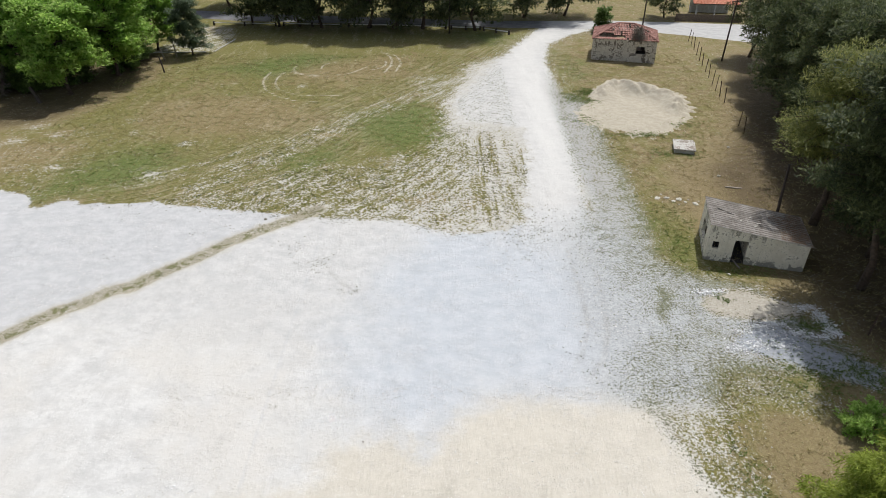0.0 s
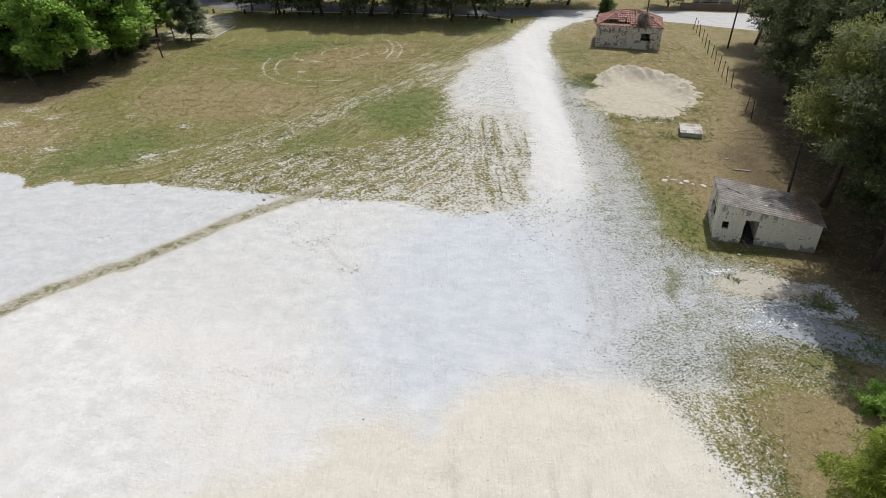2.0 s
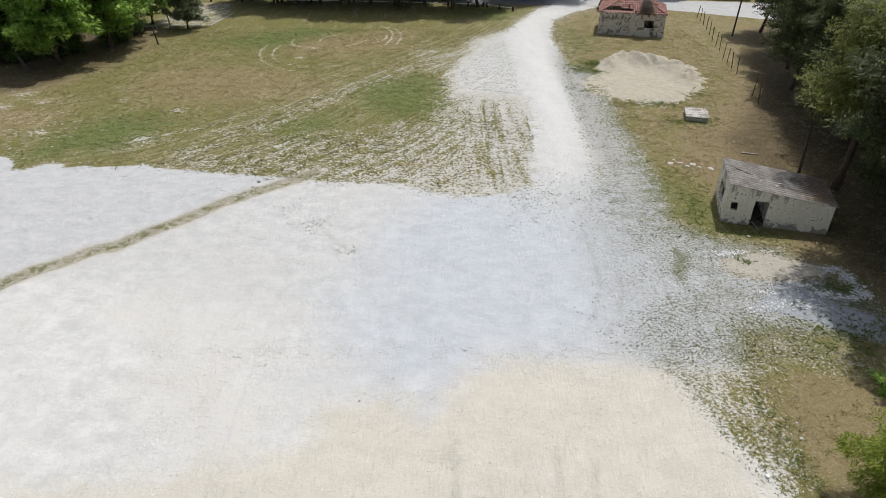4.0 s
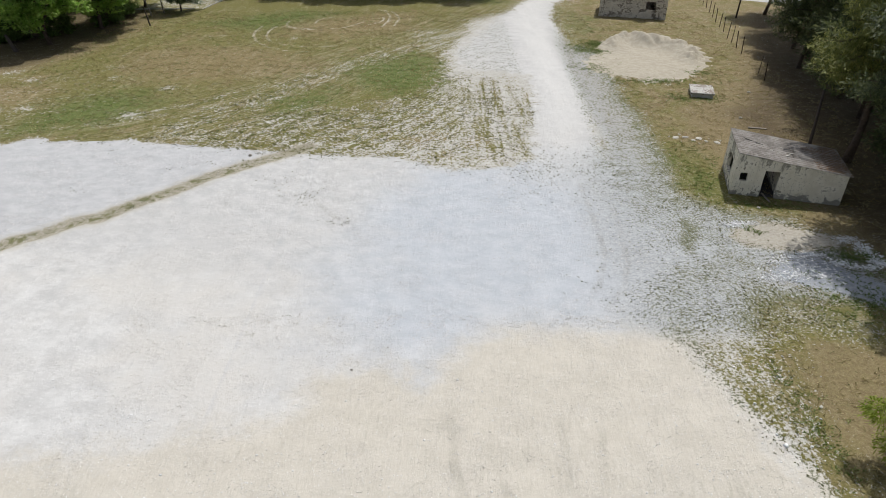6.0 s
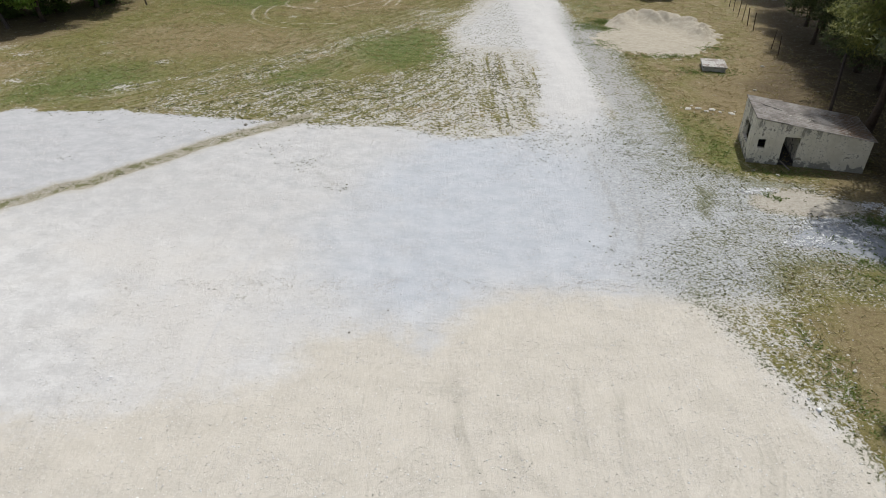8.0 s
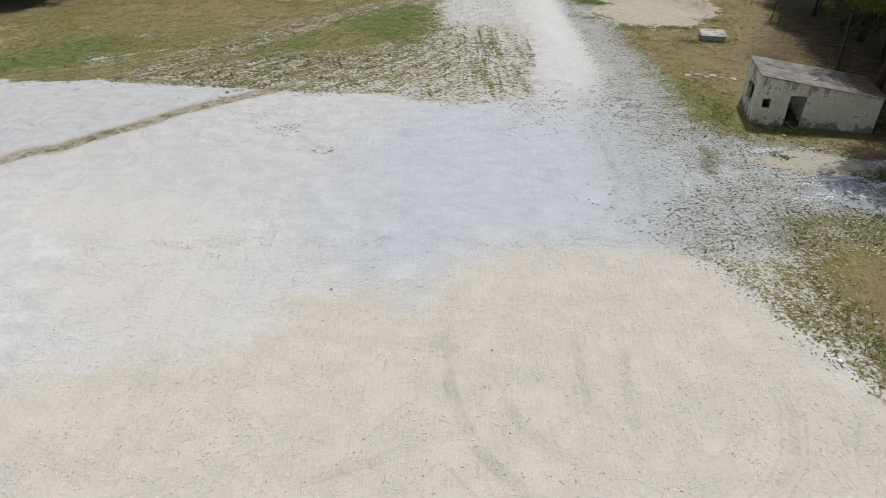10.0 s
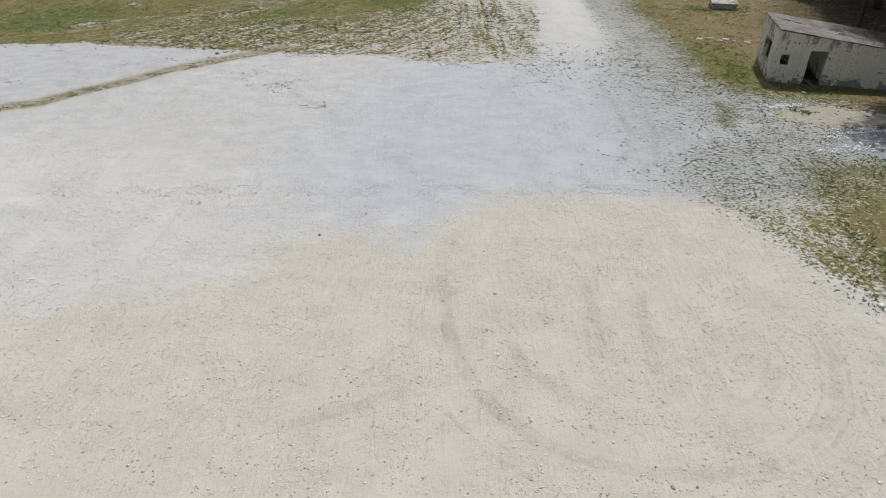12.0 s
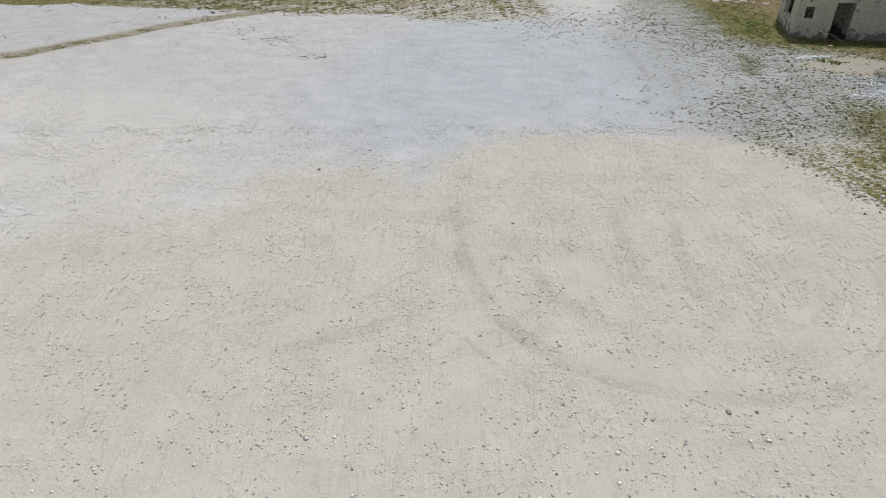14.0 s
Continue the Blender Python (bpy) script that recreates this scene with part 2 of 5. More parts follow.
    # same washed ground outside the lot, darkened and blued for shade
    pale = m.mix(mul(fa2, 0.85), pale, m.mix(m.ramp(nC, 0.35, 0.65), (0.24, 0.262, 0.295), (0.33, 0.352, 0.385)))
    weedy = m.mix(m.ramp(nC, 0.35, 0.65), (0.120, 0.130, 0.088), (0.215, 0.222, 0.172))
    weed = m.mix(m.math("MAXIMUM", mul(fl, 0.8), mul(fg, 0.7)), grass, weedy)
    col = m.mix(fm, weed, m.mix(fl, pale, grav))
    # ditch with broken grass
    dn = m.noise(1.3, 5, 0.75)
    dd = add(m.attr("ditch"), add(off(nC, 0.8), off(nB, 0.6)))
    col = m.mix(mul(m.ramp(add(m.attr("ditch"), off(nB, 1.6)), 1.3, 0.6), 0.6), col, m.mix(m.ramp(grit, 0.4, 0.6), (0.38, 0.35, 0.285), (0.46, 0.435, 0.38)))
    col = m.mix(mul(m.ramp(dd, 0.84, 0.54), m.ramp(nC, 0.40, 0.52, 0.45, 0.9)), col, m.mix(m.ramp(grit, 0.40, 0.60), (0.33, 0.30, 0.232), (0.22, 0.20, 0.138)))
    col = m.mix(mul(m.ramp(dd, 0.66, 0.38), m.ramp(dn, 0.49, 0.58, 0.0, 0.85)), col, m.mix(m.ramp(grit, 0.40, 0.60), (0.165, 0.162, 0.072), (0.085, 0.092, 0.034)))
    # rings driven into the grass
    fr = m.ramp(add(m.attr("ring"), off(nC, 0.7)), 0.24, 0.05)
    col = m.mix(mul(fr, m.ramp(nB, 0.28, 0.5)), col, (0.40, 0.37, 0.30))
    # far paved road
    fa = m.ramp(add(m.attr("road"), off(nC, 0.6)), -0.1, 0.1)
    tar = m.mix(m.ramp(drag, 0.3, 0.7), (0.36, 0.358, 0.355), (0.45, 0.445, 0.437))
    # left stretch: asphalt grey, darkened in colour for the roadside trees' shade
    tar = m.mix(m.ramp(add(m.attr("shaded_asphalt"), off(nB, 4.0)), -2.0, 2.0), tar, m.mix(m.ramp(drag, 0.3, 0.7), (0.12, 0.122, 0.13), (0.185, 0.187, 0.195)))
    col = m.mix(fa, col, tar)
    h = add(mul(mul(scratch, fe), 0.5), add(mul(nD, add(0.15, mul(cluster, 0.22))), add(mul(nC, 0.4), add(mul(mul(cluster, stone), 0.25), mul(grit, add(0.2, mul(cluster, 0.12)))))))
    return m.done(col, m.bump(h, 0.8, 0.07))


M_GROUND = ground_material()
M_SAND = plain("sand", (0.345, 0.308, 0.240), (0.425, 0.385, 0.310), 1.6, 0.95, 0.8, 0.06)
M_PINE = leaf_material("pine_needles", (0.046, 0.066, 0.030), (0.100, 0.126, 0.050), (0.170, 0.190, 0.078), 0.45)
M_OAK = leaf_material("leaves", (0.215, 0.365, 0.070), (0.340, 0.510, 0.112), (0.455, 0.600, 0.180), 0.6)
M_DARKLEAF = leaf_material("dark_leaves", (0.085, 0.145, 0.040), (0.150, 0.230, 0.062), (0.210, 0.290, 0.090), 0.5)
M_BLUEPINE = leaf_material("blue_pine_needles", (0.080, 0.120, 0.066), (0.150, 0.200, 0.115), (0.220, 0.265, 0.160), 0.5)
M_WILLOW = leaf_material("willow_leaves", (0.15, 0.205, 0.026), (0.25, 0.31, 0.045), (0.34, 0.39, 0.07), 0.5)
M_PALEPINE = leaf_material("pale_pine_needles", (0.110, 0.135, 0.036), (0.220, 0.240, 0.066), (0.320, 0.325, 0.100), 0.5)
M_BARK = plain("bark", (0.050, 0.036, 0.026), (0.115, 0.085, 0.062), 5.0, 0.95, 0.8, 0.03)
M_DEADWOOD = plain("dead_wood", (0.16, 0.135, 0.11), (0.27, 0.235, 0.20), 5.0, 0.9, 0.5, 0.02)


def stucco(name, base, pale, stain, amount=0.5, foot=0.0):
    """Old plaster: patches fallen off, grey streaks, darker damp blotches."""
    m = Nodes(name, 0.92)
    co = m.node("ShaderNodeTexCoord").outputs["Object"]
    a, b, c = m.noise(1.1, 6, 0.65, co), m.noise(4.5, 5, 0.65, co), m.noise(30, 3, 0.6, co)
    col = m.mix(m.ramp(a, 0.35, 0.65), base, pale)
    f = m.math("ADD", m.math("MULTIPLY", a, 0.62), m.math("MULTIPLY", b, 0.38))
    col = m.mix(m.ramp(f, 0.62 - 0.14 * amount, 0.66 - 0.14 * amount), col, stain)
    drip = m.noise(1.0, 4, 0.6, m.mapped((6, 6, 0.7), vec=co))
    col = m.mix(m.math("MULTIPLY", m.ramp(drip, 0.55, 0.75), 0.45), col, stain)
    flake = m.math("ADD", m.math("MULTIPLY", m.noise(7.0, 3, 0.55, m.mapped((1, 1, 1.5), vec=co)), 0.7), m.math("MULTIPLY", a, 0.3))
    col = m.mix(m.ramp(flake, 0.605 - 0.05 * amount, 0.625 - 0.05 * amount, 0.0, 0.8), col, stain)
    worn = m.math("ADD", m.math("MULTIPLY", m.noise(0.75, 6, 0.7, m.mapped((1, 1, 1.6), vec=co)), 0.75), m.math("MULTIPLY", b, 0.25))
    col = m.mix(m.math("MULTIPLY", m.ramp(worn, 0.60 - 0.08 * amount, 0.66 - 0.08 * amount), 0.75), col, m.mix(m.ramp(c, 0.35, 0.65), stain, base))
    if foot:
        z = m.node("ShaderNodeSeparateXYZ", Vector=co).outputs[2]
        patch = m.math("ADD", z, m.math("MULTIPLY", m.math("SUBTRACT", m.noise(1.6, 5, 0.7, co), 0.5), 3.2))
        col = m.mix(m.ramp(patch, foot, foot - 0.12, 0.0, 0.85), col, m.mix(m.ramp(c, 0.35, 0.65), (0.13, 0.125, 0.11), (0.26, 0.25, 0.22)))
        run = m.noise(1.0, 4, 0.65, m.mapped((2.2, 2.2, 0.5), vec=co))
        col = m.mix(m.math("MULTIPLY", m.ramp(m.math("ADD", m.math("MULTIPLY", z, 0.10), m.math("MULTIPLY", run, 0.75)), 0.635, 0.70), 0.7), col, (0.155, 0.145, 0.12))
    return m.done(col, m.bump(m.math("ADD", b, m.math("MULTIPLY", c, 0.4)), 0.6, 0.03))


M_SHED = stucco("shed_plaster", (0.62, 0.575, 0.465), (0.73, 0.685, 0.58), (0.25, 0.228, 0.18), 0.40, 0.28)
M_RUIN = stucco("ruin_plaster", (0.52, 0.475, 0.40), (0.70, 0.65, 0.57), (0.165, 0.138, 0.11), 0.8)


def sheet_material():
    """Weathered grey sheet; grooves painted dark for their shade, dirt and needles."""
    m = Nodes("old_sheet", 0.8)
    co = m.node("ShaderNodeTexCoord").outputs["Object"]
    a, b = m.noise(1.2, 6, 0.65, co), m.noise(12, 4, 0.7, co)
    col = m.mix(m.ramp(a, 0.38, 0.62), (0.235, 0.215, 0.195), (0.40, 0.372, 0.345))
    col = m.mix(m.math("MULTIPLY", m.ramp(m.math("ADD", m.attr("groove"), m.math("MULTIPLY", m.math("SUBTRACT", b, 0.5), 1.2)), 0.25, 0.75), 0.9), col, (0.075, 0.060, 0.045))
    return m.done(m.mix(m.math("MULTIPLY", m.ramp(b, 0.5, 0.7), 0.5), col, (0.24, 0.175, 0.125)), m.bump(b, 0.5, 0.01))


M_SHEET = sheet_material()
M_TILE = plain("roof_tile", (0.17, 0.072, 0.056), (0.44, 0.235, 0.19), 1.6, 0.85, 0.4, 0.02)
M_NEWTILE = plain("orange_tile", (0.45, 0.16, 0.09), (0.58, 0.24, 0.15), 2.5, 0.8, 0.4, 0.02)
M_CONCRETE = plain("concrete", (0.36, 0.35, 0.32), (0.52, 0.51, 0.48), 2.2, 0.9, 0.4, 0.01)
M_TIMBER = plain("timber", (0.08, 0.06, 0.045), (0.16, 0.125, 0.095), 4.0, 0.85, 0.4, 0.01)
M_IRON = plain("rusty_iron", (0.045, 0.030, 0.024), (0.10, 0.062, 0.045), 9.0, 0.8, 0.3, 0.005, 0.3)
M_POLE = plain("tarred_pole", (0.030, 0.022, 0.017), (0.060, 0.045, 0.035), 4.0, 0.85, 0.4, 0.01)
M_DARK = plain("dark_inside", (0.04, 0.036, 0.032), (0.075, 0.068, 0.060), 2.0, 0.95)
M_WHITE = plain("white_paint", (0.62, 0.62, 0.60), (0.76, 0.76, 0.74), 3.0, 0.7)
M_GLASSY = plain("insulator", (0.70, 0.70, 0.68), (0.80, 0.80, 0.78), 9.0, 0.25)
M_STONE = plain("pale_stone", (0.36, 0.345, 0.30), (0.52, 0.50, 0.455), 3.0, 0.9, 0.5, 0.02)
M_GRAVELWEED = leaf_material("gravel_weeds", (0.095, 0.105, 0.040), (0.150, 0.155, 0.062), (0.210, 0.200, 0.100), 0.35)
M_LUSH = leaf_material("fresh_weeds", (0.110, 0.165, 0.042), (0.175, 0.235, 0.066), (0.25, 0.30, 0.105), 0.4)
M_LITTER = leaf_material("needle_litter", (0.10, 0.060, 0.036), (0.17, 0.105, 0.062), (0.25, 0.165, 0.10), 0.1)
M_STRAW = leaf_material("dry_grass", (0.25, 0.205, 0.090), (0.36, 0.305, 0.150), (0.47, 0.41, 0.23), 0.4)


# ---- mesh helpers ----
def mesh_of(name, verts, faces, material, smooth=False):
    me = bpy.data.meshes.new(name)
    me.from_pydata(verts, [], faces)
    me.materials.append(material)
    if smooth:
        me.polygons.foreach_set("use_smooth", [True] * len(me.polygons))
    me.update()
    return me


def part(name, bm, material, parent=None, label="", smooth=False):
    """Links a bmesh as one mesh object under a thing or a part."""
    me = bpy.data.meshes.new(name)
    bm.to_mesh(me)
    bm.free()
    me.materials.append(material)
    if smooth:
        me.polygons.foreach_set("use_smooth", [True] * len(me.polygons))
    ob = new(name, me)
    ob.parent = parent
    return tagged(ob, label)


def thing(name, label, category, m=None, group="", kind=""):
    ob = tagged(new(name), label, category, group, kind)
    if m is not None:
        ob.matrix_world = m
    return ob


def box(bm, x0, y0, z0, x1, y1, z1, bevel=0.0, m=None):
    """An axis-aligned block, turned by m when given."""
    r = bmesh.ops.create_cube(bm, size=1)
    vs = r["verts"]
    for v in vs:
        v.co = Vector(((x0 + x1) / 2 + v.co.x * (x1 - x0), (y0 + y1) / 2 + v.co.y * (y1 - y0), (z0 + z1) / 2 + v.co.z * (z1 - z0)))
    if bevel:
        es = list({e for v in vs for e in v.link_edges})
        made = bmesh.ops.bevel(bm, geom=es, offset=bevel, segments=1, affect="EDGES")
        vs = list({v for f in made["faces"] for v in f.verts} | {v for v in vs if v.is_valid})
    if m is not None:
        for v in vs:
            v.co = m @ v.co
    return vs


def tube(bm, points, radii, sides=7):
    """A tapered tube along points."""
    rings = []
    for i, p in enumerate(points):
        p = Vector(p)
        d = Vector(points[min(i + 1, len(points) - 1)]) - Vector(points[max(i - 1, 0)])
        q = d.to_track_quat("Z", "Y") if d.length > 1e-6 else Vector((0, 0, 1)).to_track_quat("Z", "Y")
        rings.append([bm.verts.new(p + q @ Vector((math.cos(a) * radii[i], math.sin(a) * radii[i], 0))) for a in [k * math.tau / sides for k in range(sides)]])
    for a, b in zip(rings, rings[1:]):
        for k in range(sides):
            bm.faces.new((a[k], a[(k + 1) % sides], b[(k + 1) % sides], b[k]))
    bm.faces.new(rings[-1])
    bm.faces.new(list(reversed(rings[0])))


# ---- the plan, in metres ----
LOT = [(-70, 56), (-40.9, 52.6), (-37.8, 51.6), (-35.9, 48.8), (-33.8, 50.9), (-31.7, 49.8), (-25.9, 50.2), (-18.9, 48.7), (-12.5, 47.6), (-9.3, 47.1),
       (-4.0, 46.7), (-1.1, 45.4), (0.7, 44.5), (4.9, 44.9), (7.0, 46.6), (8.3, 57.1), (8.9, 63.0), (8.9, 68.5), (6.5, 69.5), (2.2, 70.5), (1.6, 76.7), (3.2, 83.0), (5.4, 89.0), (8.0, 96.0), (11.0, 103.0), (14.9, 112.6),
       (18.0, 119.5), (26.5, 116.5), (21.0, 111.7), (17.1, 105.9), (15.4, 95.8), (15.4, 84.6), (15.0, 75.4), (14.4, 66.1), (13.4, 57.1), (12.2, 47.0), (14.3, 43.5),
       (15.4, 39.0), (16.9, 35.5), (15.2, 30.5), (11.9, 26.0), (12.4, 23.6), (13.0, 20.7), (14.0, 18.9), (14.3, 16.0), (15.0, 9.0), (17, -50), (-70, -50)]
BEIGE = [(-40, 16.5), (-16.4, 17.8), (-12.0, 18.2), (-9.9, 19.3), (-8.2, 19.6), (-6.6, 20.2), (-5.7, 22.3), (-4.2, 22.9), (-2.7, 23.3), (-1.2, 21.9), (-0.4, 22.5), (0.6, 24.1), (1.8, 25.0),
         (3.0, 25.5), (5.0, 25.7), (8.3, 25.7), (11.6, 25.9), (12.1, 25.0), (12.3, 23.1), (12.7, 21.2), (13.0, 19.0), (17, 12), (17, -50), (-40, -50)]
BLUE = [(-5.5, 25.0), (-5.0, 34.7), (-2.0, 44.0), (5.0, 45.0), (12.5, 46.0), (14.5, 40.0), (12.0, 28.0), (8.0, 25.5), (2.4, 25.9), (-0.5, 22.5)]
MIX_RIGHT = [(9.0, 46.8), (10.5, 57.1), (11.5, 66.1), (12.5, 73.4), (15.8, 66.1), (17.6, 57.1), (17.0, 46.8), (16.2, 40.6), (18.4, 38.3), (22.0, 36.9), (23.5, 34.0),
             (25.5, 29.0), (21.0, 28.0), (17.0, 27.5), (15.8, 23.0), (15.4, 19.5), (15.6, 12.0), (15.6, 0), (9.0, 0), (9.0, 16.0), (8.5, 23.6), (8.0, 26.1), (10.0, 30.5), (10.0, 39.0)]
MIX_LEFT = [(11.0, 79.8), (11.0, 99.0), (3.5, 94.0), (0.8, 80.0), (-0.5, 68.0), (-2.0, 62.9), (-8.2, 58.5), (-15.0, 58.5), (-20.3, 53.4), (-26.2, 51.1), (-20.0, 47.5), (-12.5, 43.0), (0.7, 40.0), (9.5, 42.0), (11.0, 57.1)]
GREENS = [[(-9.7, 72.5), (-3.1, 78.0), (-0.3, 74.0), (0.4, 65.3), (-3.8, 61.4), (-7.5, 63.2), (-10.5, 67.8)], [(-16.4, 60.0), (-10.0, 64.5), (-10.4, 59.5), (-14.4, 55.9)], [(-37.0, 57.3), (-34.4, 61.5), (-30.3, 63.5), (-26.4, 59.6), (-28.8, 53.4), (-37.3, 50.7)],
          [(17.2, 47), (18.0, 47), (19.0, 42), (18.2, 41)], [(8, 106), (12, 112), (6, 117), (2, 112)], [(-34, 92), (-22, 101), (-14, 99), (-24, 88)], [(17.5, 88), (19, 100), (21.5, 97), (20, 86)]]
BROWNS = [[(-37.9, 75.6), (-32.7, 79.8), (-22.3, 79.2), (-13.0, 73.0), (-13.5, 69.0), (-22.7, 65.2), (-30.6, 66.1)], [(-49, 64.8), (-40.7, 65.6), (-37.5, 59.3), (-43.7, 56.3), (-52, 56)], [(-20, 96), (-4, 99), (-5, 88), (-14, 84), (-22, 86)], [(23, 46), (30, 62), (33, 70), (27, 58), (22, 50)]]
# right edge follows the edge of the leafy trees' shade
LEFT_SOIL = [(-95, 58), (-49.5, 67.6), (-45.4, 69.6), (-43.2, 74.2), (-41.4, 78.4), (-40.8, 85.4), (-41.0, 93.5), (-41.6, 100), (-52, 106), (-95, 112)]
# fence-side edge follows the pines' cast shadow, not only bare soil
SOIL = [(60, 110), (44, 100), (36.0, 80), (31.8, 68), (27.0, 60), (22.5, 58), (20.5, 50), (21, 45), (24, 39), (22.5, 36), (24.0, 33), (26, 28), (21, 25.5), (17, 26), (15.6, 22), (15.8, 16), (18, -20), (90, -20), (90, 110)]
DITCH = [(-70, -0.3), (-28.3, 31.3), (-26.0, 34.2), (-24.8, 35.1), (-23.5, 36.5), (-22.2, 37.1), (-21.0, 38.7), (-19.8, 39.9), (-18.4, 41.5), (-17.2, 43.0), (-15.5, 44.6), (-13.9, 46.0), (-12.2, 47.5), (-11.0, 48.6)]
ROAD = [(-160, 170), (-50.2, 134.6), (-38.7, 131.0), (10.2, 124.0), (31.6, 124.0), (44.0, 122.5), (55.7, 120.5), (110, 106), (110, 90), (51.6, 107.0), (40.7, 112.8), (32.0, 117.0), (22.0, 117.5), (9.8, 118.6), (-38.7, 124.5), (-47.7, 127.0), (-160, 160)]
TRACK = [(-40, 45), (-26, 51.5), (-20.5, 57), (-15, 63), (-11, 71), (-5, 80), (2, 91), (9, 104)]
SANDS = [[(18.5, 36.1), (20.1, 36.8), (21.5, 36.6), (23.1, 35.5), (24.5, 34.5), (23.5, 33.6), (21.3, 33.2), (19.8, 33.5), (18.2, 33.8), (17.7, 34.8)]]
WASH = [(18.5, 31.4), (19.2, 32.2), (20.4, 32.7), (22.0, 32.6), (23.0, 31.3), (24.4, 30.2), (26.4, 28.4), (25.0, 26.6), (23.1, 27.6), (22.0, 28.2), (20.3, 29.1), (19.1, 29.8), (17.8, 30.1)]
GRASSY = [(15.6, 29.0), (17.3, 29.8), (19.0, 29.6), (20.0, 28.6), (21.8, 26.6), (23.0, 25.2), (21.0, 24.4), (18.3, 25.2), (15.6, 24.4), (14.6, 26.0)]
PALE_SPOTS = [(-46.7, 64.7, 1.6), (-46.2, 68.8, 1.2), (-42.7, 66.4, 1.3), (-38.5, 57.6, 1.2), (-27.8, 55.9, 1.6), (-34.0, 67.0, 1.1), (-27.6, 63.6, 1.0), (-22.6, 53.1, 1.8), (-36, 71, 1.0), (-19, 84, 0.8)]
BRIGHT = [(6.0, 40), (8.2, 50), (9.0, 57), (9.6, 66), (9.9, 80), (9.9, 96), (11.6, 104), (15.6, 113), (19.0, 116), (19.5, 112.0), (15.8, 105), (14.0, 95), (14.2, 84), (13.8, 75), (13.4, 66), (12.6, 57), (11.6, 50), (11.4, 40)]
PATH_PAD = [(-36.2, 101.9), (-35.0, 110.8), (-38, 119), (-44, 120), (-46, 101)]
RUTS = [[(0.2, 21.8), (0.3, 19.6), (0.4, 17.6), (0.7, 16.3), (1.1, 15.2), (1.7, 14.3), (2.5, 13.5), (3.3, 13.0), (4.1, 12.7), (5.2, 12.5), (6.5, 12.5), (7.8, 12.7), (9.2, 13.5), (10.2, 14.6), (10.9, 16.1), (11.2, 18.0)], [(4.9, 21.0), (4.8, 18.4), (4.7, 17.0), (4.6, 15.6)], [(6.6, 20.6), (6.4, 18.9), (6.1, 17.3), (5.9, 15.0)],
        [(1.7, 20.4), (1.9, 18.0), (2.4, 16.2), (3.4, 14.8), (5.0, 14.0)], [(9.7, 44.0), (9.7, 40.0), (9.7, 36.0), (9.5, 32.7), (8.6, 29.9), (7.5, 28.0)], [(11.4, 40.0), (11.0, 35.1), (10.6, 31.9), (9.7, 29.2), (8.0, 26.9)], [(-9.1, 40.1), (-7.3, 37.5), (-5.2, 35.6)],
        [(-4.5, 13.6), (-2.1, 14.5), (-1.1, 14.9), (-0.4, 15.9)], [(-1.5, 19.7), (1.0, 19.5), (3.0, 19.8)]]
SAND_EDGE = [(15.6, 72.0), (16.2, 74.1), (17.2, 75.5), (18.4, 77.2), (18.8, 80.0), (20.5, 83.5), (22.6, 86.2), (24.6, 86.6), (26.3, 84.2), (28.2, 83.4), (29.8, 81.6), (31.0, 79.0), (30.6, 75.5), (29.5, 72.6), (28.1, 69.9), (26.0, 67.4), (24.5, 66.4), (22.6, 65.6), (21.0, 65.9), (19.6, 67.4), (18.3, 68.0), (16.6, 69.4)]
WEED_STRIP = [(14.2, 32.8), (14.5, 34.6), (15.3, 36.9), (16.2, 35.9), (15.3, 34.4), (14.8, 32.6)]
PALE_BAND = [(9.6, 30.2), (11.2, 31.3), (13.1, 32.4), (15.3, 33.1), (17.1, 33.6)]


def ring(cx, cy, r, a0, a1, n=14):
    return [(cx + r * math.cos(radians(a0 + (a1 - a0) * k / n)), cy + r * math.sin(radians(a0 + (a1 - a0) * k / n))) for k in range(n + 1)]


RINGS = [[(-24.6, 90.6), (-24.9, 88.0), (-24.5, 85.2), (-23.4, 82.2), (-21.3, 79.6), (-18.9, 78.1), (-15.0, 77.2)], [(-22.6, 90.4), (-23.1, 88.0), (-22.9, 85.5), (-21.9, 82.7), (-19.3, 80.5), (-16.3, 79.9), (-13.0, 80.2)], [(-9.0, 101.2), (-7.6, 99.9), (-6.8, 98.0), (-6.3, 95.0), (-6.8, 90.8)],
         [(-9.9, 101.9), (-8.2, 99.0), (-7.7, 96.5), (-7.7, 94.0), (-8.4, 90.5)], [(-21.8, 90.5), (-19.4, 88.8), (-16.9, 88.3), (-13.2, 89.9), (-11.1, 93.4)], ring(-14.8, 93, 3.0, 100, 200), ring(-18.5, 92.5, 3.2, 160, 290), ring(-12.5, 95, 4.0, -60, 20), [(-30.3, 84.6), (-28.0, 85.4)]]


def seg_distance(P, line, closed=False):
    """Distance from the points P to a line of segments."""
    L = np.array(line, float)
    A = L if closed else L[:-1]
    B = np.roll(L, -1, 0) if closed else L[1:]
    best = np.full(len(P), 1e9)
    for a, b in zip(A, B):
        d = b - a
        s = np.clip(((P - a) @ d) / max(d @ d, 1e-9), 0, 1)
        best = np.minimum(best, np.hypot(*(P - a - s[:, None] * d).T))
    return best


def inside(P, poly):
    L = np.array(poly, float)
    res = np.zeros(len(P), bool)
    x, y = P.T
    for (x0, y0), (x1, y1) in zip(L, np.roll(L, -1, 0)):
        if y0 != y1:
            res ^= ((y0 > y) != (y1 > y)) & (x < (x1 - x0) * (y - y0) / (y1 - y0) + x0)
    return res


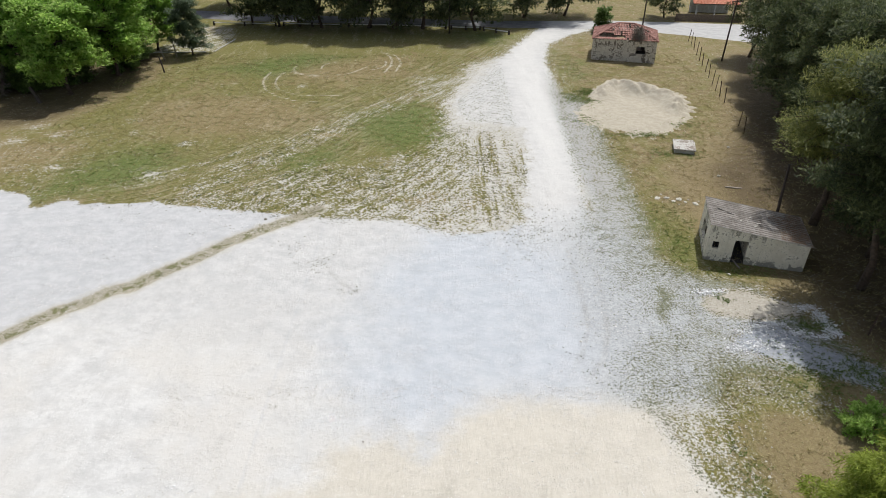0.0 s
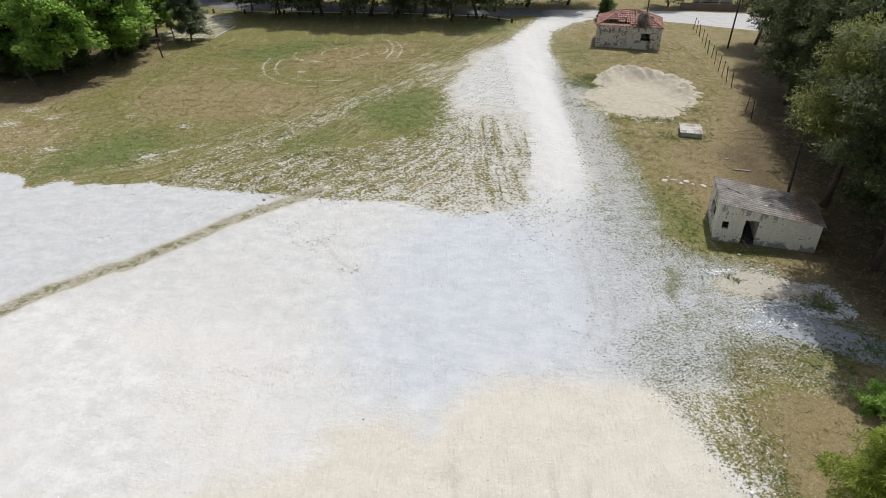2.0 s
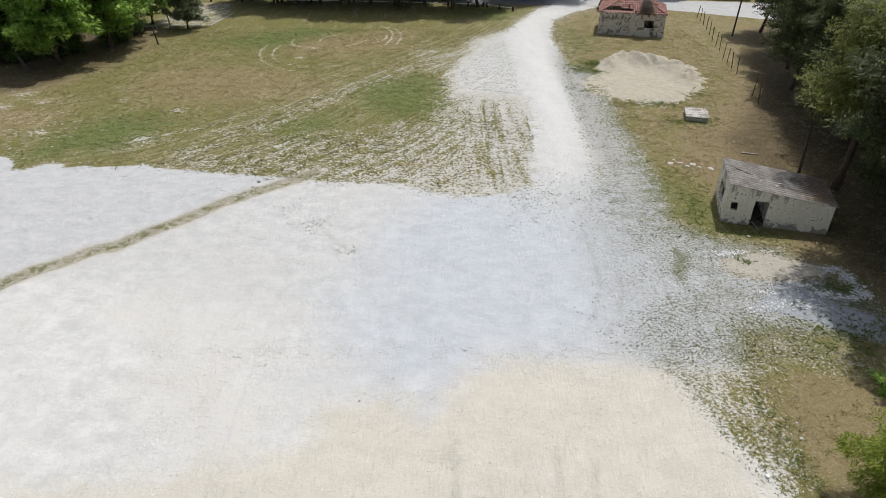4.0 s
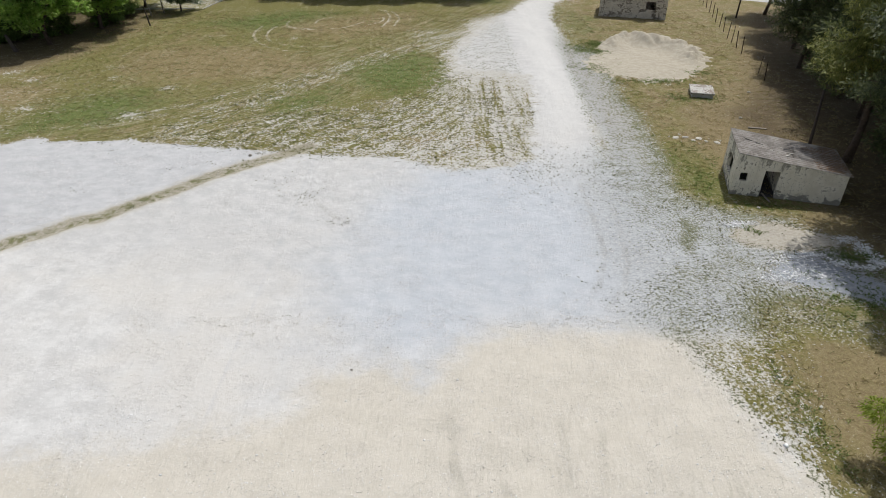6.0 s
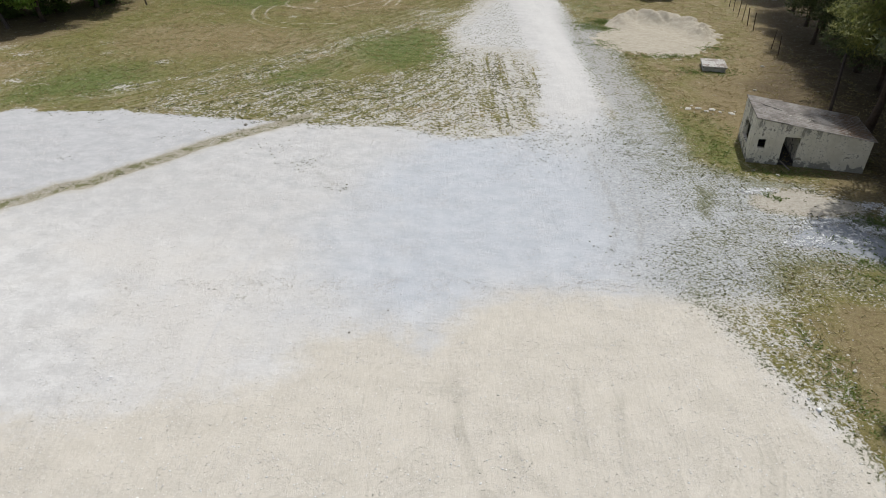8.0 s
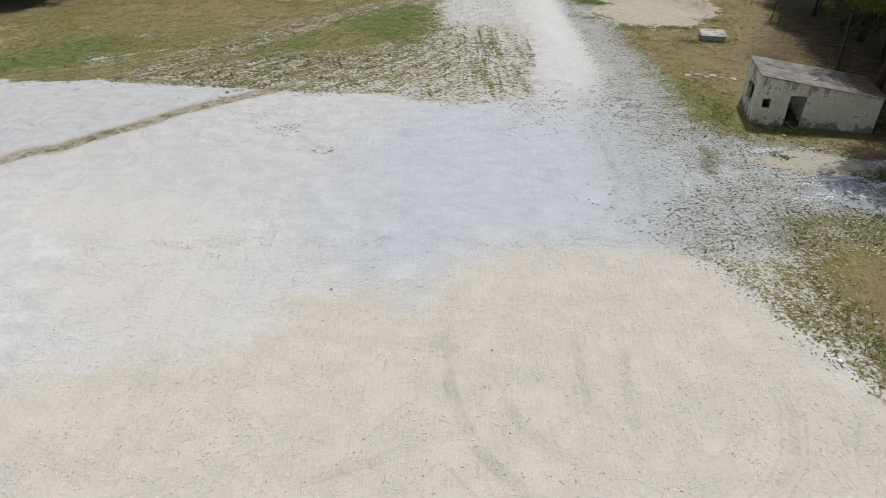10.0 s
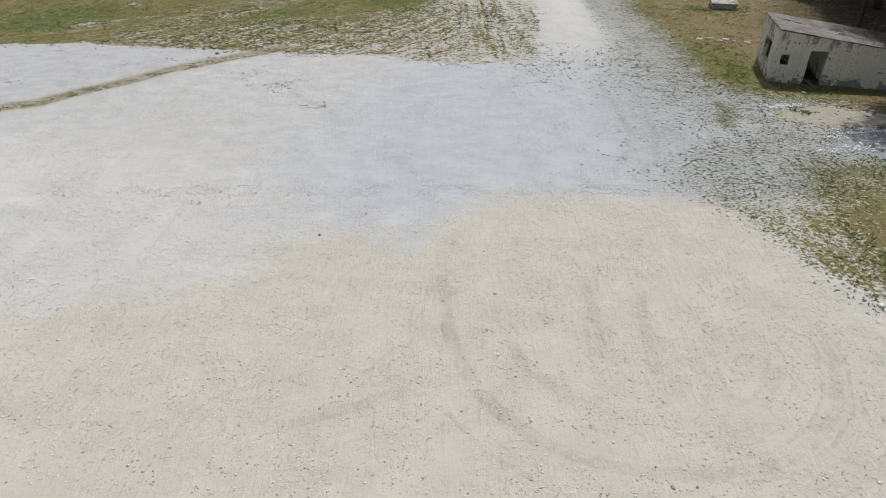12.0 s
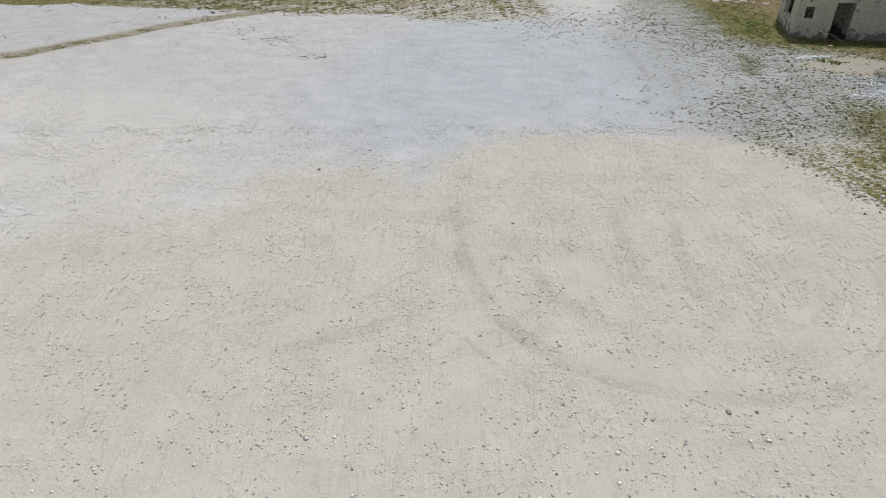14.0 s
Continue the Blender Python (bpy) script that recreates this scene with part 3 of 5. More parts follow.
def signed(P, poly):
    """Distance to the edge of a region: positive inside."""
    return np.where(inside(P, poly), 1, -1) * seg_distance(P, poly, True)


def ground_z(P):
    """Height of the ground: nearly level, a shallow ditch with a low bank."""
    d = seg_distance(P, DITCH)
    z = -0.09 * np.exp(-(d / 0.45) ** 2) + 0.05 * np.exp(-((d - 1.0) / 0.5) ** 2)
    x, y = P.T
    return z + 0.025 * np.sin(x * 0.31 + 1) * np.cos(y * 0.27) + 0.012 * np.sin(x * 1.3 + y * 0.7)


def soft(v, lo, hi):
    t = np.clip((v - lo) / (hi - lo), 0, 1)
    return t * t * (3 - 2 * t)


def curve_frame(P, line):
    """Signed distance across a curve and length along it."""
    L = np.array(line, float)
    best, across, along, run = np.full(len(P), 1e9), np.zeros(len(P)), np.zeros(len(P)), 0.0
    for a, b in zip(L, L[1:]):
        d = b - a
        n = np.hypot(*d)
        s = ((P - a) @ d) / n
        t = np.clip(s, 0, n)
        q = P - a - (t / n)[:, None] * d
        r = np.hypot(*q.T)
        side = np.sign(d[0] * q[:, 1] - d[1] * q[:, 0])
        use = r < best
        best = np.where(use, r, best)
        across = np.where(use, side * r, across)
        along = np.where(use, run + t, along)
        run += n
    return across, along


def ground_fields(P):
    """What covers the ground at the points P."""
    x, y = P.T
    lot = signed(P, LOT)
    out = np.maximum(-lot, 0)
    right = soft(x, 2.0, 8.0) * soft(y, 118, 108)
    depth = np.interp(y, [8, 21, 25, 30, 42, 54], [0.9, 1.0, 2.2, 8.0, 7.5, 2.6])
    up = soft(y, 42, 54)
    gin = 1.15 - right * 0.60 * (1 - soft(np.maximum(lot, 0) / depth, 0, 1)) * soft(y, 100, 80) * (1 - up + up * soft(x, 11.0, 13.5))
    fan = soft(x, 9.6, 8.0) * soft(y, 60, 68)
    gin = np.where(lot > 0, gin - 0.03 * fan * (1 - soft(lot, 0, 4.5)) - 0.42 * fan * soft(y, 104, 92), gin)
    mr = soft(signed(P, MIX_RIGHT), -2.6, 2.6)
    gr = np.maximum(mr * np.where(y < 25, 0.52, 0.66), 0.80 * soft(x, 11, 13) * np.exp(-(out / 3.4) ** 2) * soft(y, 46, 52) * soft(y, 86, 74))
    grassy = soft(signed(P, GRASSY), -1.2, 1.2)
    gr = np.maximum(gr * (1 - 0.34 * grassy), 0.26 * grassy)
    ml = soft(signed(P, MIX_LEFT), -3.0, 3.0)
    gl = ml * (0.36 + (0.02 + 0.24 * soft(x, -14, -2)) * np.exp(-out / 5.0)) + 0.10 * ml * soft(x, -6, 2) + 0.34 * np.exp(-out / 2.6) * soft(y, 58, 68)
    gl = np.maximum(gl, 0.33 * np.exp(-(seg_distance(P, [(-24.0, 49.5), (-22.2, 53.0), (-18.9, 58.6), (-14.0, 66.1), (-9.7, 72.5), (-4.6, 78.7)]) / 2.8) ** 2))
    gl = gl * (1 - 0.30 * soft(signed(P, GREENS[0]), -1.0, 2.0))
    streak = 0.30 * np.exp(-((seg_distance(P, [(-30, 54), (-24, 57.5), (-17.5, 64.3), (-11.4, 68.2)]) - 0.8) / 0.5) ** 2)
    above = 0.36 * soft(signed(P, [(-4.9, 89.3), (4.1, 89.3), (1.9, 77.2), (-3.3, 76.9)]), -2, 2)
    spots = np.max([np.exp(-((x - a) ** 2 + ((y - b) * 1.1) ** 2) / r ** 2) for a, b, r in PALE_SPOTS], 0)
    gout = np.max([gr, gl, streak, above, 0.52 * spots, 0.05 + 0.12 * soft(x, -26, -40) * soft(y, 75, 60)], 0)
    pads = np.max([signed(P, q) for q in SANDS], 0)
    shaded_wash = signed(P, WASH)
    gout = np.maximum(gout, 0.42 * soft(signed(P, PATH_PAD), -1, 1))
    gout = np.maximum(gout, np.maximum(soft(pads, -0.8, 0.8) * 1.05, soft(shaded_wash, -0.5, 0.6) * 0.98))
    band = np.exp(-(seg_distance(P, PALE_BAND) / 0.75) ** 2) + np.exp(-(((x - 14.5) / 0.9) ** 2 + ((y - 28.6) / 1.1) ** 2))
    gin = gin + 0.3 * band
    gout = np.maximum(gout, 0.92 * np.minimum(band, 1))
    strip_green = soft(signed(P, WEED_STRIP), -0.3, 0.35)
    gin, gout = gin - 0.38 * strip_green, gout * (1 - 0.6 * strip_green)
    left_soil = signed(P, LEFT_SOIL)
    beyond = (P[:, 1] - np.interp(x, [q[0] for q in DITCH], [q[1] for q in DITCH])) * (x < -10) - 3.0 * (x >= -10) * np.minimum(x + 10, 2)
    across, along = curve_frame(P, TRACK)
    grey = soft(x, 6.5, 12.0) * soft(np.where(lot > 0, 1.0, gout), 0.12, 0.45) * soft(y, 24.0, 27) * (1 - up + up * soft(x, 12.2, 14.4)) * soft(y, 92, 74) * (1 - soft(shaded_wash, -1, 1)) * (1 - soft(pads, -0.6, 0.4))
    rows = soft(x, 0.5, 4.0) * soft(x, 11.5, 9.5) * soft(y, 72, 64) * soft(y, 44, 48)
    return {
        "lot": lot, "gin": gin, "gout": gout, "beige": np.max([signed(P, BEIGE), pads], 0), "blue": np.maximum(signed(P, BLUE), shaded_wash * 1.5),
        # litter covers needles and also puts the trees' shade into the colour
        "grey": grey, "right": right, "shaded_wash": shaded_wash, "strip": up * soft(x, 12.6, 14.8) * soft(y, 92, 78), "pad": pads, "yard": soft(x, 15.5, 20.5) * soft(y, 45, 51), "litter": np.maximum(soft(signed(P, SOIL), 0.0, 3.5) * soft(x, 24, 28), soft(left_soil, 0.0, 3.0)), "rows": rows, "across": across, "along": along, "rag": 1 + 2.2 * np.maximum(fan, 0.5 * right * (y > 47)), "weedrow": 0.45 * soft(x, 11.5, 13.2) * soft(y, 25, 23),
        "bright": signed(P, BRIGHT) * 0.5, "far": soft(y, 36, 60), "green": np.max([signed(P, g) for g in GREENS], 0), "soil": np.maximum(signed(P, SOIL) - 3 * grassy, left_soil), "brown": np.max([signed(P, g) for g in BROWNS], 0), "beyond": np.clip(beyond, -5, 5), "old": soft(y + 0.25 * x, 22, 33), "shaded_asphalt": soft(x, 24, 14) * 8 - 4, "ditch": seg_distance(P, DITCH),
        "rut": np.min([seg_distance(P, r) for r in RUTS], 0), "rutend": np.min([np.hypot(x - q[0], y - q[1]) for r in RUTS for q in (r[0], r[-1])], 0), "ring": np.min([seg_distance(P, r) for r in RINGS], 0), "road": signed(P, ROAD)}


def build_ground():
    def steps(*runs):
        out = [runs[0][0]]
        for a, b, s in runs:
            out += list(np.linspace(a, b, max(1, round((b - a) / s)) + 1)[1:])
        return np.array(out)

    xs = steps((-1800, -300, 500), (-300, -100, 40), (-100, -60, 4), (-60, -30, 0.9), (-30, 30, 0.25), (30, 60, 0.9), (60, 100, 4), (100, 300, 40), (300, 1800, 500))
    ys = steps((-400, -60, 80), (-60, 4, 4), (4, 30, 0.2), (30, 60, 0.33), (60, 130, 0.65), (130, 180, 5), (180, 400, 40), (400, 2000, 400))
    X, Y = np.meshgrid(xs, ys)
    P = np.stack([X.ravel(), Y.ravel()], 1)
    Z = ground_z(P)
    nx, ny = len(xs), len(ys)
    i = (np.arange(ny - 1)[:, None] * nx + np.arange(nx - 1)[None]).ravel()
    F = np.stack([i, i + 1, i + nx + 1, i + nx], 1)
    me = bpy.data.meshes.new("ground")
    me.vertices.add(len(P))
    me.vertices.foreach_set("co", np.column_stack([P, Z]).astype(np.float32).ravel())
    me.loops.add(F.size)
    me.loops.foreach_set("vertex_index", F.ravel().astype(np.int32))
    me.polygons.add(len(F))
    me.polygons.foreach_set("loop_start", np.arange(0, F.size, 4, dtype=np.int32))
    me.update(calc_edges=True)
    me.polygons.foreach_set("use_smooth", [True] * len(F))

    fields = ground_fields(P)
    for key, val in fields.items():
        me.attributes.new(key, "FLOAT", "POINT").data.foreach_set("value", val.astype(np.float32))
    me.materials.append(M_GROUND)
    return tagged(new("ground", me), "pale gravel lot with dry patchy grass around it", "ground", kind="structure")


ground = build_ground()


# ---- trees ----
def blades(rng, centres, outward, size, width, droop=0.0, spread=0.8, up=0.0):
    """One small leaf quad for each centre, pointing roughly outward."""
    n = len(centres)
    d = outward + rng.normal(0, spread, (n, 3))
    d[:, 2] -= droop
    d /= np.linalg.norm(d, axis=1)[:, None] + 1e-9
    s = np.cross(d, rng.normal(0, 1, (n, 3)) * (1 - up) + np.array([0, 0, 2.0]) * up)
    s /= np.linalg.norm(s, axis=1)[:, None] + 1e-9
    L = (size * rng.uniform(0.6, 1.3, n))[:, None]
    w = (width * rng.uniform(0.7, 1.3, n))[:, None]
    a, b = centres - d * L * 0.3, centres + d * L * 0.7
    V = np.stack([a - s * w * 0.35, a + s * w * 0.35, b + s * w * 0.5, b - s * w * 0.5], 1).reshape(-1, 3)
    return V


def leaf_mesh(name, V, material):
    n = len(V) // 4
    me = bpy.data.meshes.new(name)
    me.vertices.add(len(V))
    me.vertices.foreach_set("co", V.astype(np.float32).ravel())
    me.loops.add(4 * n)
    me.loops.foreach_set("vertex_index", np.arange(4 * n, dtype=np.int32))
    me.polygons.add(n)
    me.polygons.foreach_set("loop_start", np.arange(0, 4 * n, 4, dtype=np.int32))
    me.update(calc_edges=True)
    me.materials.append(material)
    return me


def tree(name, label, seed, height, radius, crown_from, leaf, material, n_limbs=18, clumps=4, per_clump=160, pad=(1.1, 0.55), size=0.3, width=0.12, lean=0.0, droop=0.0, top=0.45, trunk_r=0.2, bark=None, group="", up=0.5, flat=1.0):
    """A tapered trunk with limbs, each carrying clumps of small leaves."""
    rng = np.random.default_rng(seed)
    root = thing(name, label, "tree", group=group)
    bm = bmesh.new()
    k = 6
    pts = [Vector((lean * (i / k) ** 1.5 * height + rng.normal(0, 0.02 * height * (i > 0)), rng.normal(0, 0.02 * height * (i > 0)), -0.2 + i / k * height * 0.93)) for i in range(k + 1)]
    tube(bm, pts, [trunk_r * (1.25 if i == 0 else 1 - 0.85 * i / k) for i in range(k + 1)], 8)
    cs, outs = [], []
    for j in range(n_limbs):
        f = (j + rng.uniform(0, 0.9)) / n_limbs
        z = crown_from + f * (height - crown_from) * 0.95
        g = max(0.0, min(0.999, z / (height * 0.93))) * k
        p0 = pts[int(g)].lerp(pts[min(int(g) + 1, k)], g % 1)
        az = j * 2.4 + rng.uniform(-0.5, 0.5)
        reach = radius * (1 - (1 - top) * f ** 1.4) * rng.uniform(0.72, 1.1) * (1 if f > 0.08 else 0.8)
        rise = reach * rng.uniform(-0.12, 0.25) + 0.5 * f
        tip = p0 + Vector((math.cos(az) * reach, math.sin(az) * reach, rise))
        mid = p0.lerp(tip, 0.5) + Vector((0, 0, reach * 0.06))
        tube(bm, [p0, mid, tip], [trunk_r * 0.33, trunk_r * 0.2, trunk_r * 0.05], 5)
        for c in range(clumps):
            s = 0.42 + 0.58 * (c + rng.uniform(0, 0.8)) / clumps
            q = np.array(p0.lerp(tip, s)) + rng.normal(0, 0.28 * pad[0], 3)
            r = np.array([pad[0], pad[0], pad[1]]) * rng.uniform(0.65, 1.2)
            u = rng.normal(0, 1, (per_clump, 3))
            u /= np.linalg.norm(u, axis=1)[:, None]
            u[:, 2] = np.where(u[:, 2] < -0.3, u[:, 2] * 0.45, u[:, 2])
            cs.append(q + u * r * rng.uniform(0.45, 1.05, per_clump)[:, None] ** 0.6)
            outs.append((u + np.array([math.cos(az), math.sin(az), 0.2]) * 0.35) * np.array([1, 1, flat]))
    part("trunk", bm, bark or M_BARK, root, smooth=True)
    V = blades(rng, np.concatenate(cs), np.concatenate(outs), size, width, droop, 0.8, up)
    V[:, 2] = np.maximum(V[:, 2], 0.02)
    ob = new("crown", leaf_mesh("crown", V, material))
    ob.parent = root
    return root


def plant(first, spots):
    """Sets the first tree at the first spot and copies of it at the rest."""
    for i, (x, y, turn, s) in enumerate(spots):
        m = pose(x, y, 0, 0, 0, turn)
        if i == 0:
            first.matrix_world = m
            first.scale = (s, s, s)
        else:
            copy_thing(first, m).scale = (s, s, s)


PINE = "tall dark green pine with bare lower trunk beside the fence"
plant(tree("pine_tree", PINE, 3, 15.5, 5.0, 5.2, 0, M_PINE, 34, 5, 90, (1.35, 0.7), 0.38, 0.09, trunk_r=0.26, group="pines by the fence"),
      [(37.2, 43.8, 0, 0.95), (38.5, 61.5, 140, 1.0), (44.6, 87.5, 60, 1.0), (46, 50, 200, 1.05), (54, 66, 310, 1.0), (42.4, 79.5, 10, 0.95), (39, 71, 75, 0.9)])
plant(tree("pine_tree", PINE, 8, 14.5, 4.8, 4.8, 0, M_PINE, 32, 5, 90, (1.3, 0.75), 0.38, 0.09, trunk_r=0.24, group="pines by the fence"),
      [(36.5, 54, 30, 1.0), (42.5, 73, 250, 1.0), (47.0, 98.3, 120, 1.0), (33.5, 31.0, 90, 1.0), (44, 40, 0, 1.1), (49, 59, 170, 1.0), (40.5, 66.5, 210, 0.95), (36, 27, 300, 1.0)])
plant(tree("pine_tree", "tall yellowish-green pine standing behind the shed", 13, 14.2, 4.8, 5.8, 0, M_PALEPINE, 40, 5, 160, (1.4, 0.7), 0.28, 0.06, trunk_r=0.3, up=0.7, flat=0.5, group="pale pines behind the shed"), [(30.9, 46.2, 0, 1.0), (36.6, 50.0, 150, 0.95)])
plant(tree("pine_tree", "broad dark pine with low branches behind the shed", 15, 14, 4.4, 2.4, 0, M_PINE, 40, 5, 120, (1.4, 0.75), 0.32, 0.075, trunk_r=0.28, group="dark pines behind the shed"), [(32.6, 41.0, 0, 1.0), (35.2, 36.5, 80, 1.0), (38.3, 61.0, 30, 1.1), (37.3, 55.6, 210, 1.1), (36.6, 45.0, 300, 1.0), (40.2, 67.2, 120, 1.1), (41.8, 74.5, 200, 1.05)])
plant(tree("pine_tree", "tall pine with a high crown shading the washed ground", 17, 17, 5.6, 7.0, 0, M_PINE, 40, 5, 170, (1.5, 0.8), 0.30, 0.085, trunk_r=0.27, up=0.7, flat=0.5), [(29.6, 36.8, 0, 1.0), (28.9, 32.6, 100, 1.0)])
ROW = "dark pine in the row along the far road"
plant(tree("pine_tree", ROW, 21, 18, 6.6, 2.2, 0, M_PINE, 30, 4, 70, (1.7, 0.8), 0.68, 0.19, trunk_r=0.27, group="pines along the far road"),
      [(-29.7, 119.6, 0, 1.0), (-21.8, 118.6, 100, 1.05), (-13.4, 118.5, 200, 1.25), (-3.6, 117.6, 300, 1.2), (5.8, 116.3, 50, 1.05), (-35.0, 121.2, 140, 0.75), (-26.1, 119.8, 15, 0.85), (-8.7, 117.7, 260, 1.2),
       (-18.0, 131, 20, 1.1), (-6.0, 131, 80, 1.0), (4.0, 130, 170, 1.0), (-30, 133, 10, 1.0), (15.5, 127.0, 220, 1.1), (-44, 138, 60, 1.0), (42.5, 127.0, 330, 0.6), (-58, 143, 110, 1.0), (66, 122, 30, 1.0), (23.5, 128.5, 190, 1.0)])
BROAD = "broad leafy tree with bright green dense foliage"
plant(tree("leafy_tree", BROAD, 31, 12, 6.0, 3.3, 0, M_OAK, 40, 6, 100, (1.25, 0.8), 0.36, 0.21, top=0.6, trunk_r=0.3, up=0.8, flat=0.35, group="leafy trees at the grass edge"),
      [(-45.8, 89, 0, 1.05), (-58, 88, 130, 1.1), (-68, 80, 230, 1.05), (-60, 99, 60, 1.1), (-48.2, 80.5, 300, 0.95), (-56.5, 84.5, 30, 1.0), (-45.5, 103, 10, 0.72)])
plant(tree("leafy_tree", "dark green leafy tree behind the brighter ones", 37, 9, 4.2, 1.0, 0, M_DARKLEAF, 26, 4, 150, (1.2, 0.9), 0.32, 0.17, top=0.5, trunk_r=0.2, up=0.7, flat=0.5, group="dark trees at the grass edge"),
      [(-46.5, 96.5, 0, 0.75), (-53, 106, 70, 1.2), (-66, 110, 200, 1.3), (-80, 92, 20, 1.5)])
plant(tree("pine_tree", "small blue-green pine standing alone at the grass edge", 41, 8.2, 3.0, 1.4, 0, M_BLUEPINE, 34, 4, 120, (0.75, 0.45), 0.36, 0.08, trunk_r=0.13, up=0.7, flat=0.6), [(-39.0, 100.0, 0, 1.0)])
plant(tree("willow_tree", "yellow-green tree with hanging feathery branches", 51, 5.8, 3.0, 1.0, 0, M_WILLOW, 26, 5, 260, (0.8, 0.7), 0.24, 0.04, droop=0.9, top=0.7, trunk_r=0.14), [(18.6, 16.6, 0, 0.92)])
plant(tree("bush", "low bright green bush on bare soil", 61, 1.15, 1.7, 0.1, 0, M_OAK, 26, 3, 60, (0.32, 0.28), 0.2, 0.06, top=0.8, trunk_r=0.04), [(22.6, 23.6, 0, 0.95)])


plant(tree("shrub", "green shrub beside the paved road behind the ruined house", 64, 3.8, 1.7, 0.3, 0, M_DARKLEAF, 24, 3, 60, (0.55, 0.5), 0.3, 0.14, top=0.6, trunk_r=0.06, up=0.7, flat=0.5), [(28.0, 115.4, 0, 1.0)])


# ---- shed ----
def wall(name, parent, length, height, thick, m, holes, material, rise=0.0, label=""):
    """A wall along x with openings (x0, x1, z0, z1), its top rising by rise towards the far end."""
    bm = bmesh.new()
    xs = sorted({0.0, length, *[h[0] for h in holes], *[h[1] for h in holes]})
    zs = sorted({-0.4, height, *[h[2] for h in holes], *[h[3] for h in holes]})
    for x0, x1 in zip(xs, xs[1:]):
        for z0, z1 in zip(zs, zs[1:]):
            if any(h[0] <= x0 + 1e-6 and x1 <= h[1] + 1e-6 and h[2] <= z0 + 1e-6 and z1 <= h[3] + 1e-6 for h in holes):
                continue
            for v in box(bm, x0, 0, z0, x1, thick, z1):
                if v.co.z > height - 1e-6:
                    v.co.z += rise * v.co.x / length
    bmesh.ops.remove_doubles(bm, verts=bm.verts, dist=1e-5)
    inner = [f for f in bm.faces if sum(1 for g in bm.faces if g is not f and (g.calc_center_median() - f.calc_center_median()).length < 1e-4)]
    bmesh.ops.delete(bm, geom=inner, context="FACES")
    bmesh.ops.remove_doubles(bm, verts=bm.verts, dist=1e-5)
    for _ in range(2):
        long_edges = [e for e in bm.edges if e.calc_length() > 0.45]
        if long_edges:
            bmesh.ops.subdivide_edges(bm, edges=long_edges, cuts=2, use_grid_fill=True)
    for v in bm.verts:
        q = v.co * 2.3
        v.co += Vector((noise.noise(q), noise.noise(q + Vector((9, 0, 0))) * 0.6, noise.noise(q + Vector((0, 9, 0))))) * 0.028
    ob = part(name, bm, material, parent, label)
    ob.matrix_local = m
    return ob


def sheet_roof(parent, x0, x1, y0, y1, z0, z1):
    """Corrugated sheets in four lapped courses, ridges along the fall of the roof."""
    n, amp = 15, 0.06
    cuts = [0.0, 0.27, 0.52, 0.77, 1.0]
    for i, (fa, fb) in enumerate(zip(cuts, cuts[1:])):
        for j in range(3):
            ya, yb = y0 + (y1 - y0) * j / 3, y0 + (y1 - y0) * (j + 1.04) / 3
            bm = bmesh.new()
            lift = 0.014 * ((i + 1) % 2) + 0.008 * (j % 2) + float(rng_roof.uniform(0, 0.02))
            skew = float(rng_roof.uniform(-0.03, 0.03))
            a, b = x0 + (x1 - x0) * fa + skew, x0 + (x1 - x0) * fb + 0.12 + skew
            lines = []
            for x in (a, b):
                z = z0 + (z1 - z0) * (x - x0) / (x1 - x0) + lift
                for up in (0, 0.015):
                    lines.append([bm.verts.new((x, ya + (yb - ya) * k / (n // 3 * 4), z + up + amp * math.sin(k * math.pi / 2))) for k in range(n // 3 * 4 + 1)])
            for r in range(n // 3 * 4):
                bm.faces.new((lines[1][r], lines[3][r], lines[3][r + 1], lines[1][r + 1]))
                bm.faces.new((lines[0][r], lines[0][r + 1], lines[2][r + 1], lines[2][r]))
                bm.faces.new((lines[0][r], lines[1][r], lines[1][r + 1], lines[0][r + 1]))
                bm.faces.new((lines[2][r], lines[2][r + 1], lines[3][r + 1], lines[3][r]))
            ob = part("roof_sheet", bm, M_SHEET, parent)
            phase = np.tile(np.arange(n // 3 * 4 + 1) % 4, 4)
            ob.data.attributes.new("groove", "FLOAT", "POINT").data.foreach_set("value", np.where(phase == 3, 1.0, np.where(phase == 1, 0.0, 0.4)).astype(np.float32))


rng_roof = np.random.default_rng(5)
SHED = pose(19.79, 40.70, 0, 0, 0, -14.93)
SL, SD, SH, SLOW = 6.96, 4.5, 3.0, 2.12
shed = thing("shed", "small abandoned plastered shed with corrugated roof, open doorway and windows", "shed", SHED)
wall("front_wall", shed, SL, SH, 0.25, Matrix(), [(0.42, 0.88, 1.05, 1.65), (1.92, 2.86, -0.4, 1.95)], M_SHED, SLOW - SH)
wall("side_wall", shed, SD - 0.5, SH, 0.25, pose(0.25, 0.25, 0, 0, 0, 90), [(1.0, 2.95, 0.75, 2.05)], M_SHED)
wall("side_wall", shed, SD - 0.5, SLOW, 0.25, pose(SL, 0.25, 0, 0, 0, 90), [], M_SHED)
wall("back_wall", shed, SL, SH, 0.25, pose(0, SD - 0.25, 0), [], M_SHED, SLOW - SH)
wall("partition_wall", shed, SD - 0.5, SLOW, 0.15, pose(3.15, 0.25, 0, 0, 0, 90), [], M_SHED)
bm = bmesh.new()
box(bm, 0.1, 0.1, -0.3, SL - 0.1, SD - 0.1, 0.03)
part("floor", bm, M_DARK, shed)
